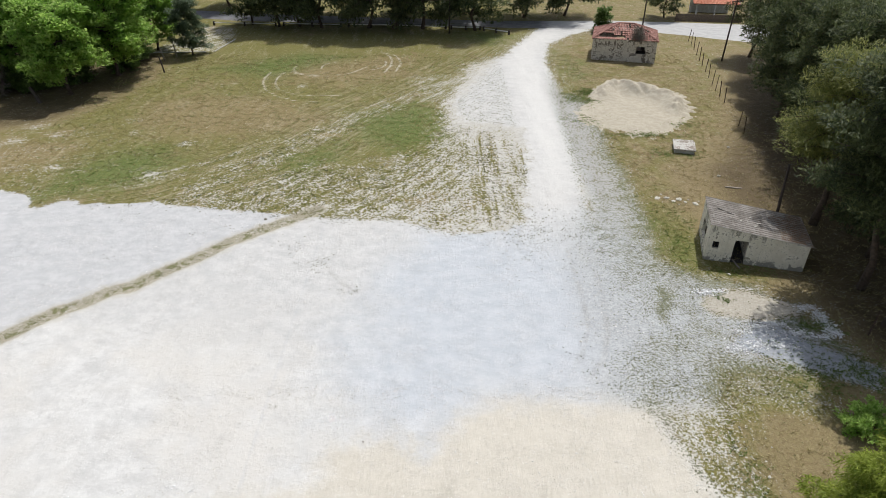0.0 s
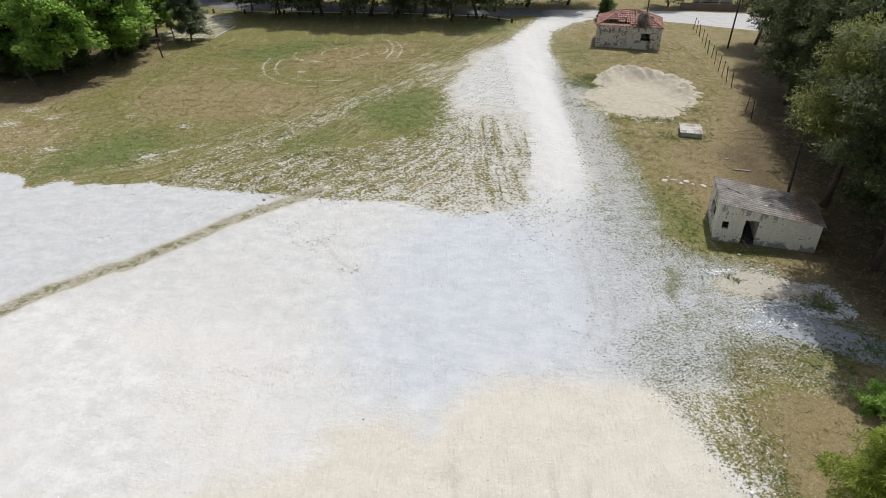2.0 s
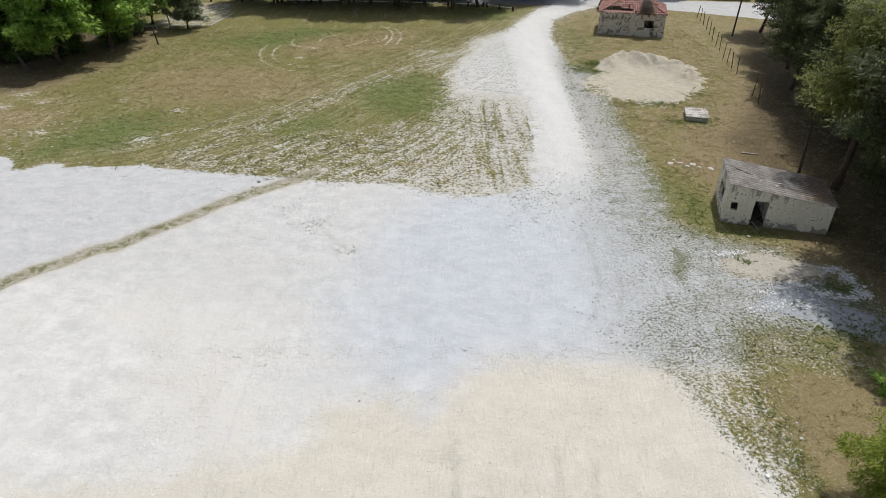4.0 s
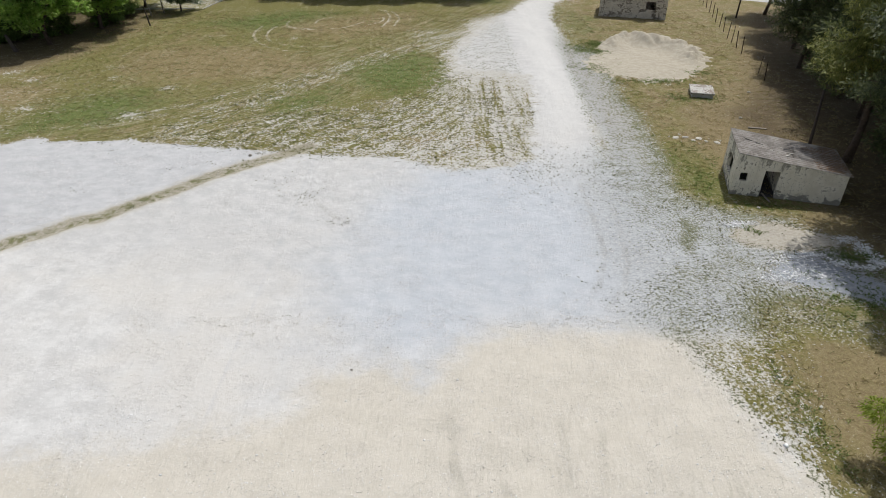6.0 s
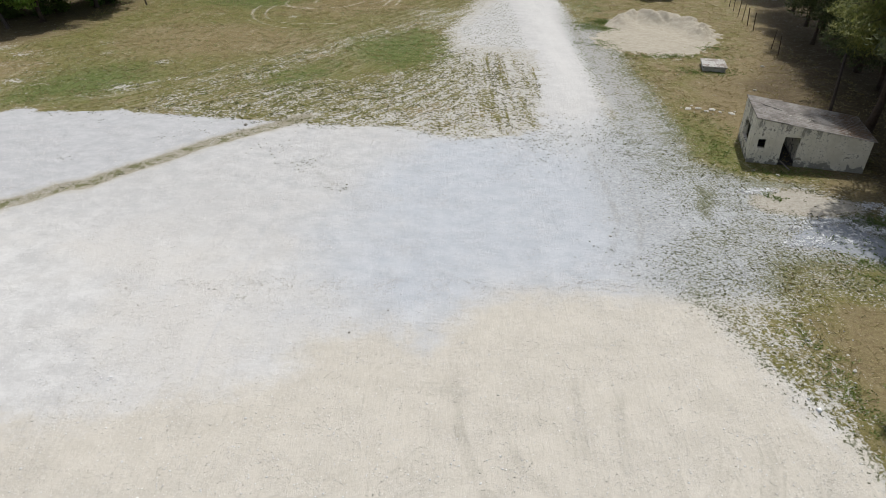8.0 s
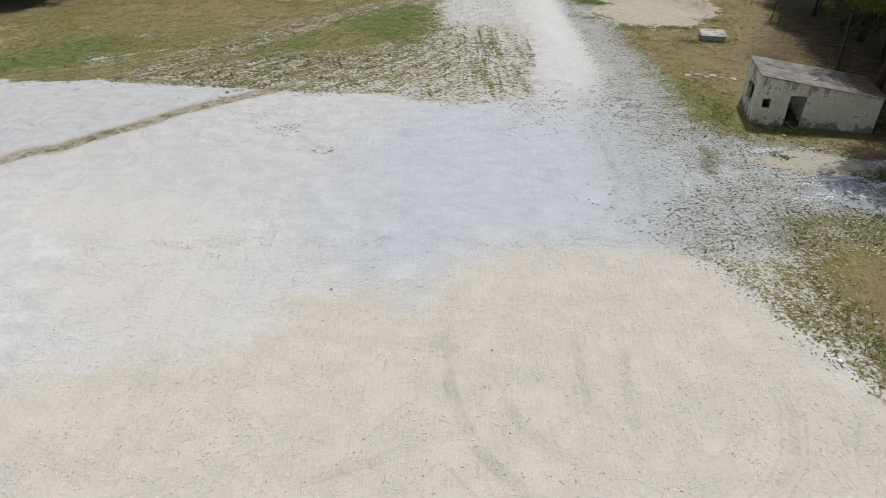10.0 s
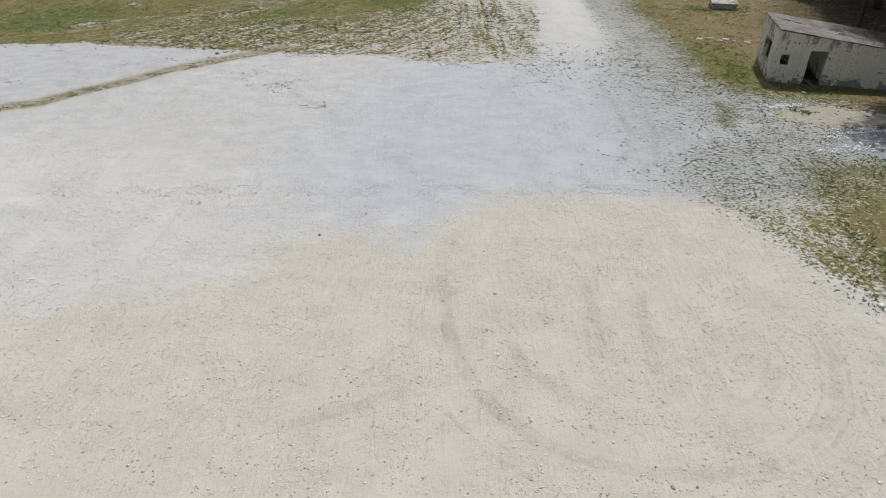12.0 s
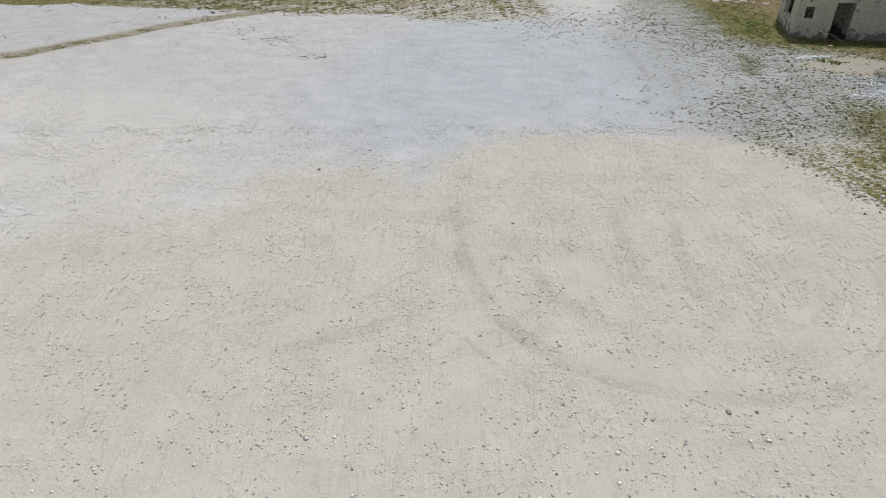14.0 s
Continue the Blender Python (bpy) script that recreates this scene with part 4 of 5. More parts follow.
for k in range(4):
    bm = bmesh.new()
    y = 0.5 + k * (SD - 1.0) / 3
    tube(bm, [(0.05, y, SH - 0.06), (SL - 0.05, y, SLOW - 0.06)], [0.05, 0.05], 4)
    part("rafter", bm, M_TIMBER, shed)
sheet_roof(shed, -0.06, SL + 0.09, -0.12, SD + 0.12, SH + 0.045, SLOW + 0.02)
bm = bmesh.new()
for f in range(9):
    x = 0.55 + f * 0.14
    box(bm, x, 2.86 - f * 0.075, SH - 0.125 * (x - 0.0) + 0.10, x + 0.16, 2.93 - f * 0.075, SH - 0.125 * x + 0.125)
part("roof_crack", bm, M_DARK, shed, "dark broken slot in the sheet roof")


# ---- ruined house ----
RUIN = pose(22.45, 97.1, 0, 0, 0, -14.2)
RW, RD, RH, RR = 9.3, 6.6, 3.1, 4.75
ruin = thing("ruined_house", "ruined stone house with flaking plaster and broken red tiled hip roof", "house", RUIN)
wall("front_wall", ruin, RW, RH, 0.45, Matrix(), [(6.4, 7.75, 1.15, 2.25)], M_RUIN)
wall("side_wall", ruin, RD, RH, 0.45, pose(0, 0, 0, 0, 0, 90) @ pose(0.45, -0.45, 0), [(2.5, 3.6, 0.9, 2.1)], M_RUIN)
wall("side_wall", ruin, RD, RH, 0.45, pose(RW, 0, 0, 0, 0, 90) @ pose(0.45, 0, 0), [], M_RUIN)
wall("back_wall", ruin, RW, RH, 0.45, pose(0, RD, 0), [(3.5, 4.6, -0.4, 2.1)], M_RUIN)
bm = bmesh.new()
box(bm, 0.2, 0.2, -0.3, RW - 0.2, RD + 0.2, 0.04)
part("floor", bm, M_DARK, ruin)


def hip_roof(parent, w, d, z0, z1, over, holes, seed):
    """Rows of round tiles on a hip roof, with gaps where tiles have slid off, over bare rafters."""
    rng = np.random.default_rng(seed)
    ew, ed = w + 2 * over, d + 2 * over
    half = ed / 2
    r0, r1 = Vector((half - over, d / 2, z1)), Vector((w + over - half, d / 2, z1))
    c = [Vector((-over, -over, z0)), Vector((w + over, -over, z0)), Vector((w + over, d + over, z0)), Vector((-over, d + over, z0))]
    sides = [(c[0], c[1], r0, r1), (c[1], c[2], r1, r1), (c[2], c[3], r1, r0), (c[3], c[0], r0, r0)]
    tiles = bmesh.new()
    for s, (a, b, ta, tb) in enumerate(sides):
        along = (b - a).normalized()
        up_mid = ((ta + tb) / 2 - (a + b) / 2)
        slope = up_mid.length
        up = up_mid.normalized()
        out = along.cross(up).normalized()
        rows = int(slope / 0.46)
        for r in range(rows):
            f = r / rows
            p, q = a.lerp(ta, f), b.lerp(tb, f)
            n = int((q - p).length / 0.24)
            for k in range(n):
                base = p + along * (k + 0.5) * 0.24
                g = (base - a).dot(along) / max((b - a).length, 1e-6)
                if any(hs == s and abs(g - hx) < hw * rng.uniform(0.7, 1.1) and abs(f - hf) < hh for hs, hx, hf, hw, hh in holes) or rng.random() < 0.025:
                    continue
                j = rng.normal(0, 0.012)
                lift = 0.05 + rng.uniform(0, 0.03)
                pr = [(-0.115, 0.0), (-0.06, 0.075), (0.06, 0.075), (0.115, 0.0)]
                lo = [tiles.verts.new(base + along * (x + j) + out * (h + lift)) for x, h in pr]
                hi = [tiles.verts.new(base + along * (x * 0.85 + j) + out * (h * 0.8 + lift - 0.05) + up * 0.5) for x, h in pr]
                for i in range(3):
                    tiles.faces.new((lo[i], lo[i + 1], hi[i + 1], hi[i]))
                tiles.faces.new((lo[3], lo[2], lo[1], lo[0]))
    tagged(part("tiles", tiles, M_TILE, parent), kind="stuff")
    for s, (a, b, ta, tb) in enumerate(sides):
        for k in range(9 if s % 2 == 0 else 6):
            f = (k + 0.5) / (9 if s % 2 == 0 else 6)
            lo = a.lerp(b, f)
            hi = ta.lerp(tb, f)
            bm = bmesh.new()
            tube(bm, [lo + Vector((0, 0, -0.08)), hi + Vector((0, 0, -0.08))], [0.055, 0.055], 4)
            part("rafter", bm, M_TIMBER, parent)
    for p, q in ((c[0], r0), (c[1], r1), (c[2], r1), (c[3], r0), (r0, r1)):
        bm = bmesh.new()
        d0 = (q - p).normalized()
        n = int((q - p).length / 0.4)
        tube(bm, [p + Vector((0, 0, 0.05)), q + Vector((0, 0, 0.07))], [0.13, 0.13], 8)
        part("ridge_tile", bm, M_TILE, parent)


hip_roof(ruin, RW, RD + 0.45, RH + 0.02, RR, 0.12, [(0, 0.22, 0.2, 0.13, 0.17), (0, 0.4, 0.13, 0.09, 0.08), (0, 0.77, 0.62, 0.04, 0.14), (1, 0.4, 0.5, 0.1, 0.2)], 5)


# ---- sand pile ----
def sand_mound():
    xs, ys = np.linspace(13.5, 32, 110), np.linspace(64, 88, 130)
    X, Y = np.meshgrid(xs, ys)
    P = np.stack([X.ravel(), Y.ravel()], 1)
    wob = np.array([noise.noise(Vector((x * 0.7, y * 0.7, 3))) * 0.7 + noise.noise(Vector((x * 2.2, y * 2.2, 7))) * 0.3 for x, y in P])
    ragged = np.array([noise.noise(Vector((x * 1.6, y * 0.9, 11))) + 0.6 * noise.noise(Vector((x * 4.2, y * 3.0, 13))) for x, y in P])
    d = signed(P, SAND_EDGE) + wob * 0.9 + ragged * 1.3 * np.clip((80 - P[:, 1]) / 8, 0.2, 1)
    crest = np.exp(-(seg_distance(P, [(20.0, 80.5), (21.2, 82.3), (23.1, 84.1), (24.4, 83.0), (24.9, 81.2), (26.6, 80.8), (27.7, 79.2), (29.0, 77.4), (28.8, 74.8)]) / 1.5) ** 2)
    gully = np.array([abs(noise.noise(Vector((x * 0.9 + 0.3 * y, y * 0.35, 1.0)))) for x, y in P])
    rough = 0.10 * wob + 0.09 * ragged
    Z = np.clip(d / 2.2, -0.4, 1) * (0.05 + 1.2 * crest * (0.8 + 0.5 * gully)) + rough * np.clip(d / 2, 0, 1) * (0.15 + 1.3 * crest)
    Z = np.where(d < 0, d * 0.12, Z) + 0.012 + ground_z(P)
    nx = len(xs)
    faces = []
    for j in range(len(ys) - 1):
        for i in range(nx - 1):
            q = (j * nx + i, j * nx + i + 1, (j + 1) * nx + i + 1, (j + 1) * nx + i)
            if max(d[k] for k in q) > -0.5:
                faces.append(q)
    me = mesh_of("sand_mound", [(*p, z) for p, z in zip(P, Z)], faces, M_SAND, True)
    return tagged(new("sand_mound", me), "spread heap of pale beige sand with soft ridges on grass", "sand mound")


sand_mound()


# ---- stones, slab, posts and poles ----
def rock_mesh(name, rng, material):
    """An uneven, chipped stone about one metre across."""
    bm = bmesh.new()
    bmesh.ops.create_icosphere(bm, subdivisions=1, radius=0.5)
    for v in bm.verts:
        v.co = Vector(v.co * float(rng.uniform(0.75, 1.15)))
        v.co.z = max(v.co.z * 0.7, -0.22)
    me = bpy.data.meshes.new(name)
    bm.to_mesh(me)
    bm.free()
    me.materials.append(material)
    return me


def concrete_slab():
    m = pose(25.25, 62.15, 0, 0, 0, -14.5)
    root = thing("concrete_tank", "low square concrete tank with a stained worn lid", "tank", m)
    bm = bmesh.new()
    box(bm, -0.98, -1.28, -0.2, 0.98, 1.28, 0.36, 0.03)
    part("base", bm, M_CONCRETE, root)
    bm = bmesh.new()
    box(bm, -1.1, -1.42, 0.362, 1.1, 1.42, 0.52, 0.03)
    part("lid", bm, M_LID, root)


M_LID = stucco("stained_lid", (0.42, 0.41, 0.38), (0.52, 0.51, 0.48), (0.20, 0.165, 0.14), 0.8)
concrete_slab()

POST_SPOTS = [(40.85, 107.95), (40.57, 105.62), (40.12, 102.92), (39.36, 99.5), (38.69, 96.28), (38.01, 93.22), (37.49, 90.33), (36.99, 87.59), (36.28, 84.31), (35.81, 81.8), (35.46, 79.36), (35.16, 76.97), (33.67, 68.79), (33.29, 66.36), (29.9, 34.2), (27.2, 31.6)]
rng = np.random.default_rng(11)
for i, (px, py) in enumerate(POST_SPOTS):
    bm = bmesh.new()
    h = 2.0 + float(rng.normal(0, 0.06))
    tube(bm, [(0, 0, -0.3), (0.01, 0, h * 0.6), (0.03, 0.01, h)], [0.042, 0.042, 0.04], 6)
    box(bm, -0.05, -0.008, -0.3, 0.05, 0.008, h - 0.02)
    ob = part("fence_post", bm, M_IRON, None, "thin rusty iron fence post standing in dry grass")
    tagged(ob, category="post", group="fence posts")
    ob.matrix_world = pose(px, py, 0, float(rng.normal(0, 2.5)), float(rng.normal(2, 2.5)), float(rng.uniform(0, 360)))


def utility_pole(x, y, height, label, lean=(0, 0), arm=True, turn=0):
    root = thing("utility_pole", label, "pole", pose(x, y, 0, 0, 0, turn), group="utility poles")
    bm = bmesh.new()
    tube(bm, [(0, 0, -0.4), (lean[0] * 0.5, lean[1] * 0.5, height * 0.5), (lean[0], lean[1], height)], [0.13, 0.115, 0.09], 10)
    part("shaft", bm, M_POLE, root, smooth=True)
    if arm:
        bm = bmesh.new()
        box(bm, -0.85 + lean[0], -0.05 + lean[1], height - 0.55, 0.85 + lean[0], 0.05 + lean[1], height - 0.43, 0.01)
        crossarm = part("crossarm", bm, M_POLE, root)
        for k in range(4):
            bm = bmesh.new()
            px = lean[0] - 0.75 + k * 0.5
            tube(bm, [(px, lean[1], height - 0.43), (px, lean[1], height - 0.33), (px, lean[1], height - 0.27), (px, lean[1], height - 0.2)], [0.02, 0.055, 0.06, 0.03], 8)
            part("insulator", bm, M_GLASSY, crossarm, "white porcelain insulator")


utility_pole(26.4, 43.9, 6.0, "tarred wooden utility pole leaning behind the shed", (0.9, 0.27), False, 60)
utility_pole(41.9, 95.9, 9.0, "dark wooden utility pole beside the fence", (0.35, 0), True, 10)
utility_pole(36.2, 119.0, 8.5, "dark wooden utility pole beside the paved road", (0.1, 0), True, 10)
utility_pole(1.1, 114.0, 8.0, "thin dark pole among the roadside pines", (0, 0), False)

# stakes and broken trunk by the left trees
for x, y, h, lx, ly, lab in ((-39.8, 90.4, 2.3, -0.45, 0.2, "dark stake leaning at the edge of the grass"), (-42.0, 96.5, 2.2, -0.5, 0.0, "pale pole propped beside the trees"), (-41.0, 98.6, 2.4, -0.3, 0.3, "thin grey pole propped beside the trees"),
                             (-50.4, 77.2, 1.6, -1.5, 1.2, "dark broken trunk leaning on the ground")):
    bm = bmesh.new()
    tube(bm, [(0, 0, -0.2), (lx * 0.5, ly * 0.5, h * 0.5), (lx, ly, h)], [0.11, 0.1, 0.08] if h > 1.7 else [0.28, 0.24, 0.2], 8)
    ob = part("stake" if h > 1.7 else "broken_trunk", bm, M_POLE if lab.startswith("dark") else M_DEADWOOD, None, lab)
    tagged(ob, category="stake" if h > 1.7 else "trunk")
    ob.location = (x, y, 0)

# bare bush
plant(tree("undergrowth_bush", "low dark bush in the shade under the leafy trees", 75, 2.6, 2.4, 0.2, 0, M_DARKLEAF, 26, 3, 60, (0.7, 0.5), 0.26, 0.12, top=0.7, trunk_r=0.05, up=0.7, flat=0.5, group="bushes under the leafy trees"),
      [(-54.5, 82.5, 0, 1.0), (-50.0, 85.5, 120, 1.1), (-46.2, 92.0, 240, 1.0), (-58.5, 83.5, 60, 1.2)])
plant(tree("bare_bush", "grey leafless bush under the leafy trees", 71, 6.0, 2.8, 0.3, 0, M_DEADWOOD, 40, 4, 60, (0.9, 0.8), 0.7, 0.03, top=0.6, trunk_r=0.12, bark=M_DEADWOOD), [(-58.5, 79.5, 0, 1.0)])

# kerbs of the path
for i, ((x0, y0), (x1, y1)) in enumerate((((-36.2, 101.9), (-35.0, 110.8)), ((-46.5, 101.2), (-36.6, 101.7)))):
    n = int(math.hypot(x1 - x0, y1 - y0) / 1.0)
    a = math.degrees(math.atan2(y1 - y0, x1 - x0))
    root = thing("kerb", "pale concrete kerb along the footpath", "kerb", pose(x0, y0, 0, 0, 0, a), kind="structure")
    for k in range(n):
        bm = bmesh.new()
        box(bm, k * 1.0 + 0.01, -0.08, -0.15, k * 1.0 + 0.99, 0.08, 0.12, 0.012)
        part("kerbstone", bm, M_CONCRETE, root)


def roadside_rail(x0, y0, x1, y1):
    """A low pale rail on stout dark posts."""
    L = math.hypot(x1 - x0, y1 - y0)
    root = thing("roadside_rail", "low pale rail on short dark posts along the road", "fence", pose(x0, y0, 0, 0, 0, math.degrees(math.atan2(y1 - y0, x1 - x0))), group="roadside rails")
    bm = bmesh.new()
    tube(bm, [(0, 0, 0.48), (L / 2, 0, 0.46), (L, 0, 0.48)], [0.07, 0.07, 0.07], 8)
    part("rail", bm, M_WHITE, root)
    n = max(2, round(L / 5.2))
    for k in range(n + 1):
        bm = bmesh.new()
        tube(bm, [(L * k / n, 0.08, -0.2), (L * k / n, 0.08, 0.55), (L * k / n, 0.08, 0.72)], [0.2, 0.2, 0.16], 8)
        part("post", bm, M_POLE, root)


for a, b in (((-42.0, 120.6), (-30.5, 119.8)), ((-29.0, 119.8), (-18.5, 119.0)), ((-17, 118.9), (-9, 118.5)), ((-8, 118.4), (0.5, 117.1)), ((1.5, 116.9), (6.6, 116.4)), ((7.2, 116.0), (11.4, 113.0))):
    roadside_rail(*a, *b)

# wooden fence, open shelter and house across the road
fence = thing("board_fence", "weathered dark board fence along the paved road", "fence", pose(43.6, 123.9, 0, 0, 0, -9))
for k in range(44):
    bm = bmesh.new()
    box(bm, k * 0.27, 0, -0.1, k * 0.27 + 0.25, 0.03, 1.30 + 0.05 * math.sin(k * 3.7), 0.006)
    part("board", bm, M_TIMBER, fence)
for z in (0.35, 1.0):
    bm = bmesh.new()
    box(bm, 0, 0.034, z, 12, 0.09, z + 0.09)
    part("rail", bm, M_TIMBER, fence)
shelter = thing("shelter", "open shelter with orange tiled roof on white posts", "shelter", pose(48.0, 126.2, 0, 0, 0, -9))
for x in (0.2, 3.6, 7.0):
    for y in (0.2, 5.4):
        bm = bmesh.new()
        box(bm, x - 0.11, y - 0.11, -0.2, x + 0.11, y + 0.11, 2.6, 0.01)
        part("post", bm, M_WHITE, shelter)


bm = bmesh.new()
box(bm, -0.1, 5.6, -0.2, 7.3, 5.8, 2.6)
part("back_wall", bm, M_WHITE, shelter)


def lean_roof(parent, x0, y0, x1, y1, z0, z1):
    """A tiled slope falling towards -y."""
    bm = bmesh.new()
    n = int((x1 - x0) / 0.24)
    rows = int((y1 - y0) / 0.4)
    for r in range(rows):
        f0, f1 = r / rows, (r + 1.15) / rows
        for k in range(n):
            x = x0 + k * 0.24
            pr = [(0.0, 0.0), (0.06, 0.07), (0.17, 0.07), (0.23, 0.0)]
            lo = [bm.verts.new((x + a, y0 + (y1 - y0) * f0, z0 + (z1 - z0) * f0 + h + 0.03)) for a, h in pr]
            hi = [bm.verts.new((x + a, y0 + (y1 - y0) * f1, z0 + (z1 - z0) * f1 + h * 0.8)) for a, h in pr]
            for i in range(3):
                bm.faces.new((lo[i], lo[i + 1], hi[i + 1], hi[i]))
            bm.faces.new((lo[3], lo[2], lo[1], lo[0]))
    tagged(part("tiles", bm, M_NEWTILE, parent), kind="stuff")
    bm = bmesh.new()
    box(bm, x0, y0, z0 - 0.12, x1, y1, z0 - 0.02)
    for v in bm.verts:
        v.co.z += (z1 - z0) * (v.co.y - y0) / (y1 - y0)
    part("deck", bm, M_TIMBER, parent)


lean_roof(shelter, -0.7, -0.8, 7.9, 6.2, 2.75, 4.6)

# rubble beside the shed, plank, loose stones
rng = np.random.default_rng(17)
rocks = [rock_mesh("stone", rng, M_STONE) for k in range(5)]
M_CLOD = plain("clod", (0.16, 0.145, 0.12), (0.27, 0.25, 0.21), 6.0)
dark_rocks = [rock_mesh("clod", rng, M_CLOD) for k in range(2)]


def lay(name, me, x, y, size, label, category, group, flat=1.0):
    ob = tagged(new(name, me), label, category, group)
    ob.matrix_world = pose(x, y, float(ground_z(np.array([[x, y]]))[0]) + size * 0.12 * flat, 0, 0, float(rng.uniform(0, 360))) @ Matrix.Diagonal((size, size * float(rng.uniform(0.6, 1)), size * flat * float(rng.uniform(0.5, 0.9)), 1))
    return ob


for x, y, s, f in ((19.3, 50.9, 0.85, 0.22), (20.1, 50.9, 0.6, 0.45), (20.5, 50.2, 0.5, 0.6), (21.1, 50.6, 0.75, 0.3), (21.5, 50.0, 0.42, 0.7), (22.3, 49.7, 0.7, 0.35), (20.8, 49.6, 0.25, 0.8), (19.8, 51.6, 0.3, 0.6), (18.8, 51.1, 0.22, 0.7), (21.9, 50.5, 0.2, 0.8), (22.7, 50.1, 0.25, 0.7), (19.5, 50.1, 0.18, 0.8)):
    lay("rubble_stone", rocks[int(rng.integers(5))], x, y, s, "pale broken piece of rubble in the grass", "stone", "rubble by the shed", f)
for x, y, s in ((26.5, 55.5, 0.45), (30.1, 62.5, 0.5), (20.2, 41.9, 0.2), (21.0, 38.6, 0.3), (17.0, 55.0, 0.3), (15.2, 22.6, 0.22), (16.1, 20.7, 0.25), (15.9, 23.9, 0.2)):
    lay("stone", rocks[int(rng.integers(5))], x, y, s, "pale loose stone lying on the ground", "stone", "loose stones")
for x, y, s in ((5.05, 12.7, 0.07), (5.81, 12.15, 0.11), (2.17, 15.61, 0.09), (1.82, 10.78, 0.07), (-4.2, 22.98, 0.15), (-2.65, 24.48, 0.14), (-2.92, 11.37, 0.06), (3.04, 10.86, 0.06), (-15.0, 46.9, 0.35)):
    lay("clod", dark_rocks[int(rng.integers(2))], x, y, s, "small dark clod on the gravel", "clod", "clods on the lot")
for x, y, s in ((0.71, 14.42, 0.1), (5.28, 12.15, 0.16), (-0.4, 15.4, 0.09), (1.9, 19.3, 0.14), (-2.6, 11.6, 0.11), (8.7, 31.0, 0.2), (-6.5, 12.6, 0.09)):
    lay("stone", rocks[int(rng.integers(5))], x, y, s, "small pale stone on the gravel", "stone", "stones on the lot")
bm = bmesh.new()
box(bm, -0.75, -0.11, 0.0, 0.75, 0.11, 0.06, 0.008)
plank = part("plank", bm, M_DEADWOOD, None, "pale weathered plank lying on bare soil")
tagged(plank, category="plank")
plank.matrix_world = pose(26.9, 52.9, 0.03, 0, 2, -10)
bm = bmesh.new()
box(bm, -0.5, -0.06, 0.0, 0.5, 0.06, 0.05, 0.008)
beam = part("fallen_beam", bm, M_DEADWOOD, None, "grey board leaning at the shed doorway")
tagged(beam, category="board")
beam.matrix_world = SHED @ pose(2.3, -0.3, 0.12, 0, 14, -60)


# ---- loose stuff: chips, white stones, weeds, dry grass ----
def chip_cloud(name, label, material, spots, sizes, seed):
    """Many small stones, each a flattened eight-sided lump."""
    rng = np.random.default_rng(seed)
    n = len(spots)
    base = np.array([(1, 0, 0), (0, 1, 0), (-1, 0, 0), (0, -1, 0), (0, 0, 0.8), (0, 0, -0.5)], float)
    tri = np.array([(0, 1, 4), (1, 2, 4), (2, 3, 4), (3, 0, 4), (1, 0, 5), (2, 1, 5), (3, 2, 5), (0, 3, 5)])
    V = base[None] * rng.uniform(0.6, 1.2, (n, 6, 1)) * sizes[:, None, None]
    a = rng.uniform(0, math.tau, n)
    c, s = np.cos(a)[:, None], np.sin(a)[:, None]
    X, Y = V[..., 0] * c - V[..., 1] * s, V[..., 0] * s + V[..., 1] * c
    V = np.stack([X + spots[:, :1], Y + spots[:, 1:], V[..., 2] * 0.75 + (ground_z(spots) + sizes * 0.2)[:, None]], 2).reshape(-1, 3)
    F = (tri[None] + 6 * np.arange(n)[:, None, None]).reshape(-1, 3)
    me = bpy.data.meshes.new(name)
    me.vertices.add(len(V))
    me.vertices.foreach_set("co", V.astype(np.float32).ravel())
    me.loops.add(F.size)
    me.loops.foreach_set("vertex_index", F.ravel().astype(np.int32))
    me.polygons.add(len(F))
    me.polygons.foreach_set("loop_start", np.arange(0, F.size, 3, dtype=np.int32))
    me.update(calc_edges=True)
    me.materials.append(material)
    return tagged(new(name, me), label, "gravel", kind="stuff")


def island_material(name, a, b, rough=0.9):
    m = Nodes(name, rough)
    r = m.geo.outputs["Random Per Island"]
    return m.done(m.mix(m.ramp(r, 0.0, 1.0), a, b), m.bump(m.noise(60, 3), 0.3, 0.01))


def clumped(rng, n, x0, x1, y0, y1, scale=0.6, keep=0.05):
    """Points gathered in uneven clusters."""
    P = np.column_stack([rng.uniform(x0, x1, n), rng.uniform(y0, y1, n)])
    k = np.array([noise.noise(Vector((x * scale, y * scale, 5.0))) + 0.5 * noise.noise(Vector((x * scale * 4, y * scale * 4, 9.0))) for x, y in P])
    return P[k > keep]


